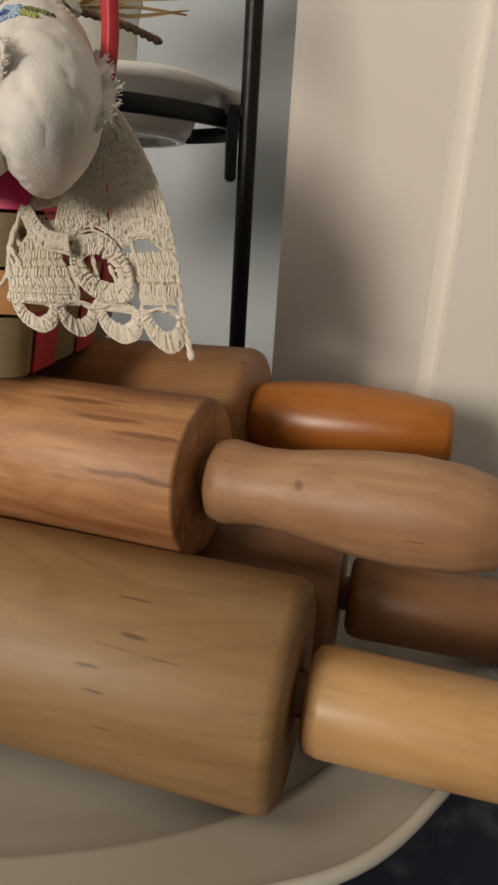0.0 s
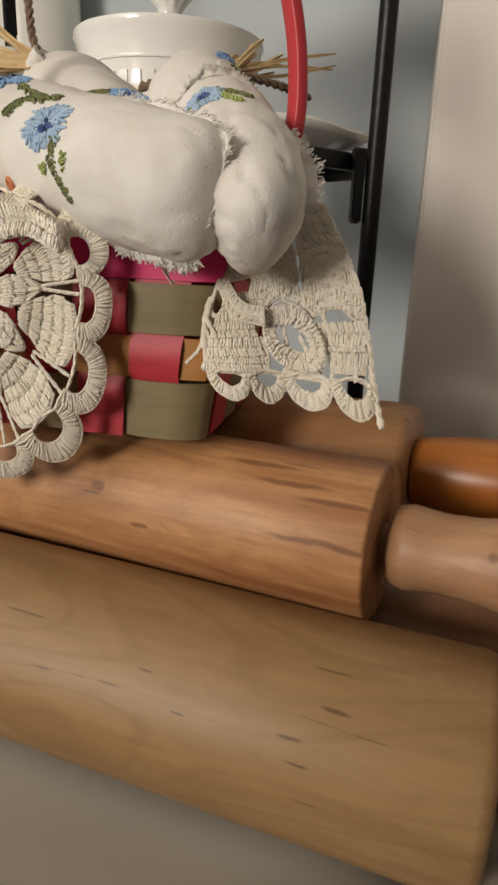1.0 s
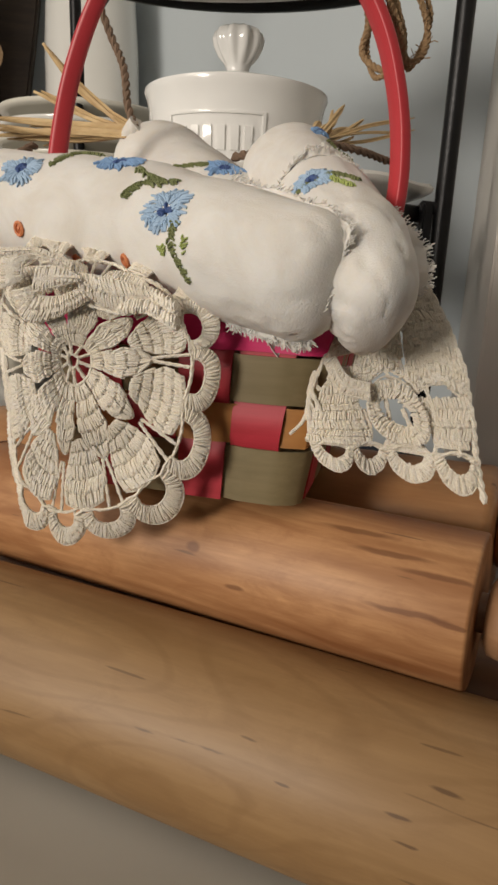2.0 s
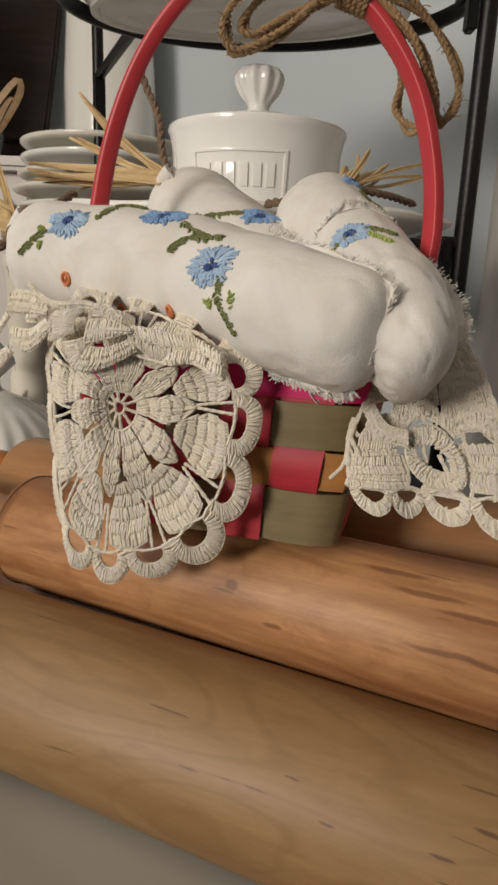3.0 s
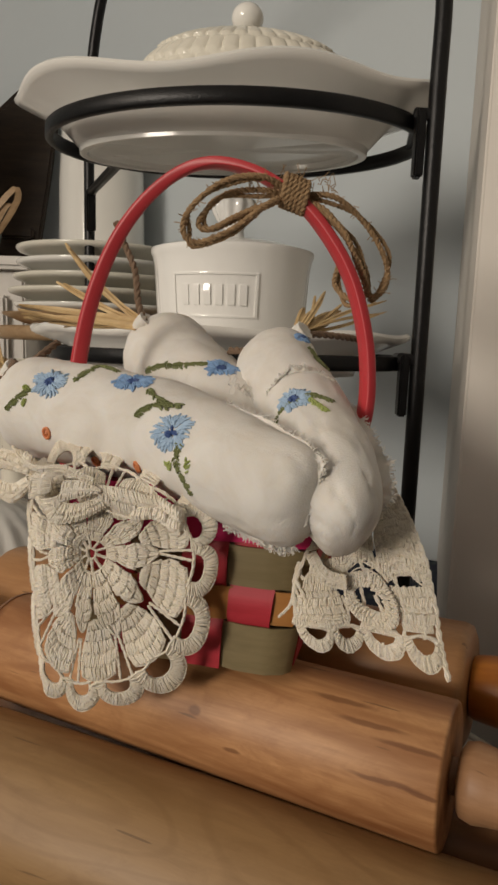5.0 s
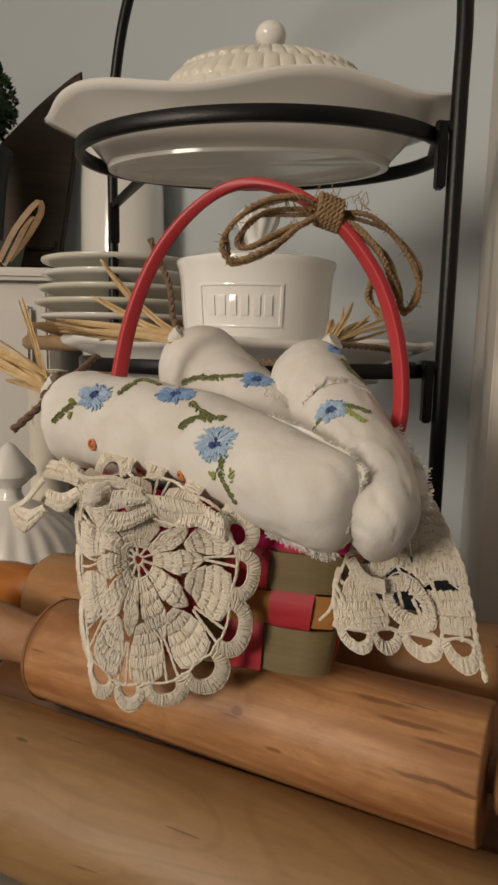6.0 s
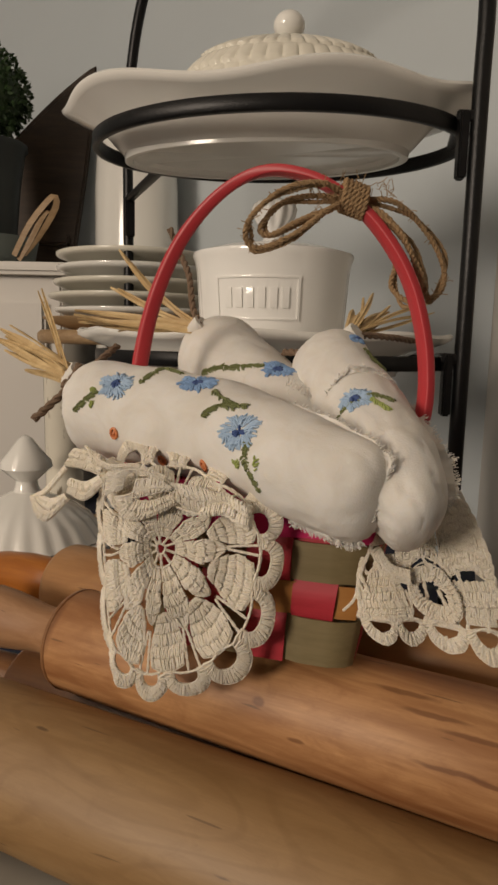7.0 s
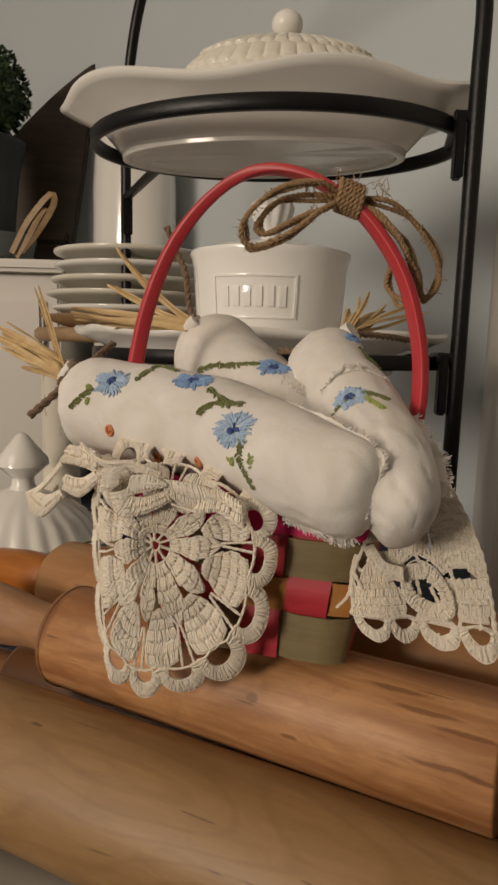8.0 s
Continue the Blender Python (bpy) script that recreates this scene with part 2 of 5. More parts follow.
v = noise_out(ct, coords(ct), 55, 2, 0.5)
v2 = noise_out(ct, coords(ct), 900, 2)
col = ramp(ct, v, [(0.52, (0.010, 0.014, 0.035)), (0.60, (0.03, 0.045, 0.04)), (0.68, (0.10, 0.12, 0.12))])
ct.links.new(mix(ct, v2, col, (0.012, 0.016, 0.04)), cb.inputs["Base Color"])
bump(ct, cb, v2, 0.4, 0.0005)
cloth = link_mesh("tablecloth", box((1.52, 1.07, 0.003), (-0.05, 0.2, -0.0018), 0.001), CLOTH)
cloth.matrix_world = TURNED
tagged(cloth, "dark navy cotton tablecloth with small flowers on the table", "tablecloth")


# ---- the scalloped platter ----
def platter():
    bm = bmesh.new()
    seg = 128
    prof = [(0.0, 0.016), (0.60, 0.016), (0.74, 0.0168), (0.785, 0.0190), (0.808, 0.0235), (0.820, 0.0268), (0.828, 0.0280), (0.84, 0.0285), (0.94, 0.0325), (0.968, 0.0345), (0.985, 0.0368), (0.995, 0.0372), (1.0, 0.0360), (0.99, 0.0335), (0.85, 0.0265), (0.77, 0.013), (0.70, 0.006), (0.64, 0.0005), (0.60, 0.0005), (0.58, 0.006), (0.0, 0.008)]

    def wave(a, r, z):
        s = max(0.0, (r - 0.80) / 0.20)
        return r * (1 + 0.011 * s * math.cos(10 * a + 0.6)), z + 0.0016 * s * math.cos(10 * a + 2.0)
    lathe(prof, seg, bm, wave)
    bmesh.ops.scale(bm, vec=(0.2030, 0.1325, 1), verts=bm.verts)
    return bm


base = thing("platter", "white porcelain serving platter with a scalloped rim, under rolling pins", "platter", pose(0.0025, 0.264, 0, 0, 0, -25.1))
part("dish", platter(), DIMMED_PORCELAIN, base)
EDGE = []
for k in range(180):
    a = 2 * math.pi * k / 180
    r = 0.992 * (1 + 0.011 * math.cos(10 * a + 0.6))
    EDGE.append((0.2030 * r * math.cos(a), 0.1325 * r * math.sin(a), 0.0363 + 0.0016 * math.cos(10 * a + 2.0)))
part("rim", tube(EDGE, 0.0019, 10, closed=True), DIMMED_PORCELAIN, base)


# ---- rolling pins ----
def pin(label, y0, z0, dy, dz, r, x0, x1, body, grip, right, left, neck=0.006, edge=0.003, group="rolling pins"):
    """A pin with its axis through (0, y0, z0); x0 and x1 end the barrel; right and left: profiles of the handles."""
    ax = Vector((1, dy, dz)).normalized()
    a, b = Vector((x0, y0 + dy * x0, z0 + dz * x0)), Vector((x1, y0 + dy * x1, z0 + dz * x1))
    rot = ax.to_track_quat("X", "Z").to_matrix().to_4x4()
    ob = thing("rolling_pin", label, "rolling pin", Matrix.Translation((a + b) / 2) @ rot, group)
    h = (b - a).length / 2
    prof = [(-h, 0), (-h, r - edge), (-h + edge * 0.3, r - edge * 0.3), (-h + edge, r), (-h * 0.5, r * 1.004), (0, r * 1.006), (h * 0.5, r * 1.004), (h - edge, r), (h - edge * 0.3, r - edge * 0.3), (h, r - edge), (h, 0)]
    part("barrel", turned(prof, 80), body, ob)
    for side, shape in ((1, right), (-1, left)):
        if not shape:
            continue
        part("handle", turned([(side * (h + x), q) for x, q in shape], 48), grip, ob)
        part("spindle", turned([(side * (h - 0.004), 0), (side * (h - 0.004), neck), (side * (h + shape[1][0] + 0.004), neck), (side * (h + shape[1][0] + 0.004), 0)], 24), BROWN, ob)
    return ob


straight = [(0.003, 0), (0.003, 0.0115), (0.0045, 0.0138), (0.008, 0.0146), (0.05, 0.0142), (0.088, 0.0125), (0.098, 0.0095), (0.102, 0.0)]
knobby = [(0.0025, 0), (0.0025, 0.0090), (0.004, 0.0118), (0.008, 0.0128), (0.012, 0.0122), (0.018, 0.0116), (0.026, 0.0120), (0.036, 0.0135), (0.048, 0.0150), (0.06, 0.0156), (0.074, 0.0146), (0.084, 0.0118), (0.089, 0.006), (0.090, 0)]
barrelled = [(0.0005, 0), (0.0005, 0.0120), (0.002, 0.0128), (0.016, 0.0146), (0.034, 0.0150), (0.054, 0.0136), (0.068, 0.0112), (0.0705, 0.0095), (0.071, 0.006), (0.071, 0)]
pin("large pale maple rolling pin with dark flecks", 0.2131, 0.0547, -0.4687, -0.0061, 0.0308, -0.150, 0.1125, MAPLE, HONEY, straight, straight, edge=0.004)
pine = pin("pinkish worn pine rolling pin with knots and a turned handle", 0.2525, 0.0979, -0.5524, 0.0251, 0.0240, -0.085, 0.0905, PINE, HANDLE, knobby, knobby, edge=0.0012)
part("worn_rim", turned([(-0.0998, 0.0212), (-0.1007, 0.0222), (-0.1006, 0.0236), (-0.0996, 0.02425), (-0.0982, 0.02435), (-0.0978, 0.0238)], 80), BROWN, pine, "dark worn rim")
pin("tan rolling pin with glossy amber lacquered handles", 0.3149, 0.0989, -0.5531, 0.0541, 0.0249, -0.112, 0.1150, BEECH, ORANGE, barrelled, barrelled, edge=0.004)
pin("brown beech rolling pin underneath the others", 0.2765, 0.0515, -0.45, 0.0, 0.0262, -0.12, 0.1415, BROWN, BROWN, straight, straight)


# ---- the basket ----
BX, BZ = -0.004, 0.1255
TWIST = -17.0
CORNER = Vector((0.0385, -0.0438, 0))
SEAT = pose(BX + CORNER.x, 0.262 + CORNER.y, BZ, 0, 0, TWIST) @ Matrix.Translation(-CORNER)
basket = thing("basket", "small woven red and olive chipwood basket with an arched red handle", "basket", SEAT)
STAKES = (-0.0264, -0.0088, 0.0088, 0.0264)


def half(z):
    """Half the basket's width and depth at a height."""
    return 0.0383 + 0.0105 * z / 0.065, 0.0438 + 0.002 * z / 0.065


def around(z, n=96):
    """Points of the basket's outline at a height: place, outward normal, and the place along its side."""
    hx, hy = half(z)
    out = []
    corner = 0.004
    for side in range(4):
        w, d = (hx, hy) if side % 2 == 0 else (hy, hx)
        rot = Matrix.Rotation(radians(90 * side), 3, "Z")
        for k in range(n // 4):
            s = -1 + 2 * k / (n // 4)
            out.append((rot @ Vector((s * (w - corner), -d, z)), rot @ Vector((0, -1, 0)), s * (w - corner), side))
        out.append((rot @ Vector((w - corner * 0.3, -d + corner * 0.3, z)), rot @ Vector((0.7, -0.7, 0)), 1, side))
    return out


def hoop(z0, z1, phase, thick=0.0007):
    """A strip of chipwood woven round the basket, in front of every other stake."""
    bm = bmesh.new()
    rings = []
    for (p, nrm, s, side), (q, n2, s2, _) in zip(around(z0), around(z1)):
        f = math.cos(math.pi * (s / 0.0176 - 0.5) + math.pi * phase) if abs(s) < 0.9 else 0
        off = 0.0009 * max(-1, min(1, 1.8 * f))
        a, b = p + nrm * off, q + n2 * off
        rings.append([bm.verts.new(v) for v in (a + nrm * thick, b + n2 * thick, b, a)])
    for i, r in enumerate(rings):
        t = rings[(i + 1) % len(rings)]
        for k in range(4):
            bm.faces.new((r[k], r[(k + 1) % 4], t[(k + 1) % 4], t[k]))
    return bm


ROWZ = ((0.0005, 0.0182), (0.0192, 0.0315), (0.0325, 0.0468), (0.0478, 0.0655))
for (z0, z1), mat, phase in zip(ROWZ, (OLIVE, OCHRE, OLIVE, PINK), (1, 0, 1, 0)):
    part("hoop", hoop(z0, z1, phase), mat, basket)
for side in range(4):
    rot = Matrix.Rotation(radians(90 * side), 3, "Z")
    for j, s in enumerate(STAKES):
        bm = bmesh.new()
        rings = []
        for k in range(15):
            z = 0.0002 + 0.058 * k / 14
            row = 0 if z < 0.0187 else 1 if z < 0.032 else 2 if z < 0.0473 else 3
            out = (1 if (j + row) % 2 == 0 else -1)
            mid = min(abs(z - e) for e in (0.0187, 0.032, 0.0473))
            out *= min(1.0, mid / 0.002)
            hx, hy = half(z)
            w, d = (hx, hy) if side % 2 == 0 else (hy, hx)
            scale = w / 0.0436
            y = -d - 0.00075 * out - (0.0008 if out > 0 else 0)
            if row == 3:
                y = -d + 0.0016
            ww = 0.0081 * scale
            rings.append([bm.verts.new(rot @ Vector((s * scale + dx, y + dy, z))) for dx, dy in ((-ww, 0), (ww, 0), (ww, 0.0006), (-ww, 0.0006))])
        for a, b in zip(rings, rings[1:]):
            for k in range(4):
                bm.faces.new((a[k], a[(k + 1) % 4], b[(k + 1) % 4], b[k]))
        bm.faces.new(rings[0])
        bm.faces.new(rings[-1])
        part("stake", bm, REDCHIP, basket)
part("bottom", box((0.074, 0.085, 0.0012), (0, 0, 0.0008)), OLIVE, basket)


def strap(line, wide, thick):
    """A grooved flat strap along a line; wide runs front to back."""
    bm = bmesh.new()
    rings = []
    n = len(line)
    for i, q in enumerate(line):
        t = (line[min(i + 1, n - 1)] - line[max(i - 1, 0)]).normalized()
        back = Matrix.Rotation(radians(-TWIST), 3, "Z") @ Vector((-0.33, 0.94, 0))
        back = (back - t * back.dot(t)).normalized()
        out = t.cross(back)
        shape = []
        for k in range(24):
            a = 2 * math.pi * k / 24
            c, s = math.cos(a), math.sin(a)
            x = wide * math.copysign(abs(c) ** 0.5, c)
            y = thick(i / (n - 1)) * math.copysign(abs(s) ** 0.5, s)
            if k in (16, 20, 5, 8):
                y *= 0.88
            shape.append(bm.verts.new(q + back * x + out * y))
        rings.append(shape)
    for a, b in zip(rings, rings[1:]):
        for k in range(24):
            bm.faces.new((a[k], a[(k + 1) % 24], b[(k + 1) % 24], b[k]))
    bm.faces.new(rings[0])
    bm.faces.new(rings[-1])
    return bm


arch = spline([(-0.0505, 0.012, 0.035), (-0.0500, 0.0175, 0.075), (-0.0456, 0.0182, 0.1094), (-0.0395, 0.016, 0.1329), (-0.0302, 0.0128, 0.1532), (-0.0185, 0.0087, 0.1681), (-0.005, 0.004, 0.178), (0.008, -0.0006, 0.181), (0.0228, -0.0058, 0.1774), (0.0352, -0.0101, 0.1697), (0.0456, -0.0138, 0.1603), (0.056, -0.0174, 0.145), (0.0623, -0.0196, 0.1289), (0.0661, -0.021, 0.1086), (0.0655, -0.0211, 0.0877), (0.058, -0.016, 0.062), (0.0515, -0.012, 0.035)], 120)
HANDLE_RED = plain("red_plastic", (0.50, 0.04, 0.05), 0.42, vary=0.12, scale=60)
arch = [SEAT.inverted() @ (Vector((BX, 0.262, BZ)) + q) for q in arch]
part("handle", strap(arch, 0.0034, lambda s: 0.0017 + (0.0021 if s < 0.5 else 0.0006) * abs(2 * s - 1)), HANDLE_RED, basket)

# ---- cloth and yarn ----
from mathutils.bvhtree import BVHTree

MUSLIN, mt, mb = material("white_muslin", 0.9)
weave = noise_out(mt, coords(mt), 1800, 2)
crease = noise_out(mt, coords(mt), 60, 7, 0.62, 1.2)
mt.links.new(mix(mt, ramp(mt, crease, [(0.4, (0, 0, 0)), (0.75, (1, 1, 1))]), (0.73, 0.71, 0.675), (0.66, 0.62, 0.56)), mb.inputs["Base Color"])
mb.inputs["Subsurface Weight"].default_value = 0.15
mb.inputs["Subsurface Radius"].default_value = (0.004, 0.003, 0.002)
hm = mt.nodes.new("ShaderNodeMath")
hm.operation = "MULTIPLY_ADD"
mt.links.new(crease, hm.inputs[0])
hm.inputs[1].default_value = 2.5
mt.links.new(weave, hm.inputs[2])
bump(mt, mb, hm.outputs[0], 0.28, 0.0006)
YARN, yt, yb = material("ecru_cotton_yarn", 0.9)
twist = noise_out(yt, coords(yt), 2600, 2, 0.6)
soil = noise_out(yt, coords(yt), 70, 4)
tone = mix(yt, ramp(yt, soil, [(0.35, (0, 0, 0)), (0.75, (1, 1, 1))]), (0.89, 0.84, 0.75), (0.83, 0.76, 0.63))
yt.links.new(mix(yt, ramp(yt, twist, [(0.35, (0.55, 0.55, 0.55)), (0.6, (0, 0, 0))]), tone, (0.58, 0.49, 0.37)), yb.inputs["Base Color"])
yb.inputs["Subsurface Weight"].default_value = 0.2
yb.inputs["Subsurface Radius"].default_value = (0.0012, 0.001, 0.0007)
bump(yt, yb, twist, 0.7, 0.0004)
JUTE = plain("jute_twine", (0.42, 0.27, 0.14), 0.9, vary=0.35, scale=400, relief=0.6)
GREYTWINE = plain("weathered_twine", (0.25, 0.165, 0.11), 0.9, vary=0.35, scale=400, relief=0.6)
RAFFIA = wood("dry_raffia", (0.62, 0.46, 0.24), (0.45, 0.30, 0.14), (0.40, 0.26, 0.12), 0.6, 0.1)
BLUE = plain("cornflower_floss", (0.25, 0.42, 0.70), 0.6, vary=0.3, scale=500)
PALEBLUE = plain("pale_blue_floss", (0.42, 0.58, 0.78), 0.6, vary=0.3, scale=500)
NAVY = plain("navy_floss", (0.05, 0.10, 0.28), 0.6, vary=0.3, scale=500)
GREEN = plain("moss_green_floss", (0.20, 0.225, 0.085), 0.6, vary=0.3, scale=500)
LIME = plain("lime_green_floss", (0.38, 0.45, 0.13), 0.6, vary=0.3, scale=500)
SALMON = plain("orange_floss", (0.72, 0.25, 0.10), 0.6, vary=0.3, scale=500)


def stuffed(line, radius, seed, n=64, seg=56, pinch=None):
    """A stuffed tube of cloth along a line, puckered and wrinkled; radius runs from its top (0) to its end (1)."""
    bm = bmesh.new()
    pts = spline(line, n)
    rings = []
    off = Vector((seed * 3.1, seed * 1.7, 0))
    for i, q in enumerate(pts):
        t = (pts[min(i + 1, n - 1)] - pts[max(i - 1, 0)]).normalized()
        side = t.cross(Vector((0, 0, 1))).normalized()
        up = side.cross(t)
        s = i / (n - 1)
        ring = []
        for k in range(seg):
            a = 2 * math.pi * k / seg
            cs, sn = math.cos(a), math.sin(a)
            if pinch and s > 0.72:
                f = ((s - 0.72) / 0.28) ** 2
                cs, sn = (cs * (1 - 0.40 * f), sn * (1 + 0.03 * f)) if pinch == "side" else (cs * (1 + 0.03 * f), sn * (1 - 0.45 * f))
            d = cs * side + sn * up
            r = radius(s)
            p = q + d * r
            w = 0.0014 * noise.noise(p * 42 + off) + 0.0004 * noise.noise(p * 120 + off)
            fold = noise.noise(Vector((s * 7 + math.sin(a + seed), 1.6 * math.sin(a), 1.6 * math.cos(a) + seed)))
            w -= 0.0011 * math.exp(-(fold / 0.06) ** 2) * (0.4 + 0.6 * s)
            w += 0.0006 * math.exp(-((s - 0.04) / 0.07) ** 2) * math.cos(9 * a + seed)
            ring.append(bm.verts.new(p + d * w * min(1, r / 0.006)))
        rings.append(ring)
    for a, b in zip(rings, rings[1:]):
        for k in range(seg):
            bm.faces.new((a[k], a[(k + 1) % seg], b[(k + 1) % seg], b[k]))
    bm.faces.new(rings[0])
    bm.faces.new(rings[-1])
    return bm


def plump(r0, r1, r2, end=0.5, blunt=0.86):
    """Radius of a carrot: a rounded shoulder, a belly and an end drawn in to a share of r2."""
    def f(s):
        head = math.sqrt(max(0.02, 1 - (1 - min(1, s / 0.22)) ** 2))
        tail = math.sqrt(max(0.0, 1 - max(0, (s - blunt) / (1 - blunt)) ** 2)) * (1 - end) + end
        return head * tail * (r0 + (r1 - r0) * s * 2 if s < 0.5 else r1 + (r2 - r1) * (s * 2 - 1))
    return f


def fray(rng, points, length, down, bm=None):
    """Loose threads along an edge."""
    bm = bm or bmesh.new()
    for p in points:
        d = (Vector(down) + Vector((rng.uniform(-0.7, 0.7), rng.uniform(-0.7, 0.7), rng.uniform(-0.7, 0.7)))).normalized()
        e = p + d * length * rng.uniform(0.4, 1.2)
        m = (p + e) / 2 + Vector((rng.uniform(-1, 1), rng.uniform(-1, 1), rng.uniform(-1, 1))) * length * 0.25
        tube([p, m, e], 0.00017, 4, bm)
    return bm


def ply(line, r, n=60, turns_per_m=210, bm=None, strands=2):
    """Twisted twine along a line."""
    bm = bm or bmesh.new()
    pts = spline(line, n)
    side = None
    run = [0.0]
    for a, b in zip(pts, pts[1:]):
        run.append(run[-1] + (b - a).length)
    for j in range(strands):
        helix = []
        side = None
        for i, q in enumerate(pts):
            t = (pts[min(i + 1, n - 1)] - pts[max(i - 1, 0)]).normalized()
            side = side or t.orthogonal()
            side = (side - t * side.dot(t)).normalized()
            up = t.cross(side)
            a = 2 * math.pi * (run[i] * turns_per_m + j / strands)
            helix.append(q + (math.cos(a) * side + math.sin(a) * up) * r * 0.42)
        tube(helix, r * 0.66, 6, bm)
    return bm


def blade(line, wide, bm=None, turn=0.0):
    """A folded ribbon of raffia along a line."""
    bm = bm or bmesh.new()
    pts = spline(line, 16)
    rings = []
    for i, q in enumerate(pts):
        t = (pts[min(i + 1, 15)] - pts[max(i - 1, 0)]).normalized()
        side = t.cross(Vector((math.sin(turn + i * 0.06), -math.cos(turn + i * 0.06), 0.4))).normalized()
        up = side.cross(t)
        w = wide * (1 - 0.75 * max(0, (i - 9) / 6) ** 2)
        rings.append([bm.verts.new(q + side * x * w + up * y) for x, y in ((-1, 0.0002), (-0.3, 0.0009), (0.3, 0.0004), (1, 0.0008), (1, 0.0004), (0.3, 0), (-0.3, 0.0005), (-1, -0.0002))])
    for a, b in zip(rings, rings[1:]):
        for k in range(8):
            bm.faces.new((a[k], a[(k + 1) % 8], b[(k + 1) % 8], b[k]))
    bm.faces.new(rings[0])
    bm.faces.new(rings[-1])
    return bm


def fit_from_eye(k):
    """Size and place fitted to the camera's view: k times as large, drawn away from the eye at (0, 0, 0.2413)."""
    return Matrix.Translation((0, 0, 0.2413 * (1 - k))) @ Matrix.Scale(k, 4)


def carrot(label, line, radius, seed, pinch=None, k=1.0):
    ob = thing("cloth_carrot", label, "fabric carrot", fit_from_eye(k), "carrots in the basket")
    bm = stuffed(line, radius, seed, pinch=pinch)
    bm.normal_update()
    SKIN[ob.name] = BVHTree.FromBMesh(bm)
    part("body", bm, MUSLIN, ob)
    return ob


SKIN = {}
# Set back from the eye and enlarged to fill the same part of the view.
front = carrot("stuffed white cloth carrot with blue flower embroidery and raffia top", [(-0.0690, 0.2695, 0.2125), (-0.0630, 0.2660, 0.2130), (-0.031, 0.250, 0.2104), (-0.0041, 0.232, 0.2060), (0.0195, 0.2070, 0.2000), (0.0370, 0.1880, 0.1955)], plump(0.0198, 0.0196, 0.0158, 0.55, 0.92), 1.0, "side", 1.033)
right = carrot("stuffed white cloth carrot with a dark blue flower and torn end", [(0.0295, 0.3010, 0.2323), (0.0344, 0.2836, 0.2273), (0.0426, 0.2455, 0.2127), (0.0470, 0.2085, 0.1985), (0.0478, 0.1915, 0.1825)], plump(0.0206, 0.0160, 0.0134, 0.50, 0.86), 2.0, "side")
middle = carrot("stuffed white cloth carrot with blue flower lying behind", [(-0.0255, 0.343, 0.2350), (-0.0146, 0.326, 0.2292), (0.007, 0.290, 0.2135), (0.028, 0.265, 0.2024)], plump(0.0235, 0.0215, 0.018, 0.5), 3.0)


def on_skin(ob, p, off=0.0):
    """The nearest place on a carrot's cloth, raised by off, and the cloth's normal there."""
    place, normal, _, _ = SKIN[ob.name].find_nearest(Vector(p))
    if normal.dot(Vector((0, -1, 0.5))) < 0:
        normal = -normal
    return place + normal * off, normal


rng = random.Random(4)
HEM = [on_skin(front, (0.006 + 0.034 * k / 12, 0.204 - 0.016 * k / 12, 0.165))[0] for k in range(13)]
part("torn_edge", fray(rng, spline(HEM, 70), 0.0026, (0.2, -0.4, -1)), MUSLIN, front)
part("torn_edge", fray(rng, [Vector((0.012 + 0.016 * k / 40, 0.262 - 0.004 * k / 40, 0.226 - 0.012 * k / 40)) for k in range(40)], 0.004, (0.4, -0.4, 0.4)), MUSLIN, middle)


def selvage(line, out, wide, seed):
    """A ragged cut edge of cloth that stands off along a line."""
    rg = random.Random(seed)
    n = 70
    pts = spline(line, n)
    bm = bmesh.new()
    cols = []
    for k, q in enumerate(pts):
        end = math.sin(math.pi * k / (n - 1)) ** 0.5
        d = Vector(out) + Vector((0.3 * math.sin(k * 0.35), 0.5 * math.sin(k * 0.22 + seed), 0.3 * math.sin(k * 0.5)))
        tip = q + d.normalized() * wide * end * rg.uniform(0.75, 1.15)
        cols.append([bm.verts.new(c) for c in (q, q.lerp(tip, 0.5) + Vector((0, 0.0004, 0.0003 * math.sin(k))), tip, tip + Vector((0, 0.0004, 0)), q + Vector((0, 0.0006, 0)))])
    for a, b in zip(cols, cols[1:]):
        for i in range(5):
            bm.faces.new((a[i], a[(i + 1) % 5], b[(i + 1) % 5], b[i]))
    fray(rg, [c[2].co.copy() for c in cols for _ in (0, 1)], 0.0016, out, bm)
    return bm


RIM = [on_skin(right, p)[0] for p in ((0.088, 0.252, 0.228), (0.092, 0.232, 0.220), (0.094, 0.214, 0.211), (0.095, 0.200, 0.202), (0.094, 0.188, 0.190))]
part("raw_edge", selvage(RIM, (0.9, -0.5, 0.3), 0.0040, 5), MUSLIN, right)
part("raw_edge", selvage(HEM, (0.1, -0.5, -1), 0.0016, 6), MUSLIN, front)
LIP = [on_skin(front, p)[0] for p in ((0.014, 0.220, 0.230), (0.027, 0.204, 0.222), (0.038, 0.187, 0.212), (0.046, 0.178, 0.200), (0.047, 0.174, 0.186))]
part("raw_edge", selvage(LIP, (0.8, 0.1, 0.5), 0.0018, 7), MUSLIN, front)
FLAP = [on_skin(right, p)[0] for p in ((0.018, 0.245, 0.225), (0.029, 0.243, 0.236), (0.041, 0.243, 0.237), (0.056, 0.246, 0.230))]
part("raw_edge", selvage(FLAP, (-0.1, -0.5, 1), 0.0022, 8), MUSLIN, right)
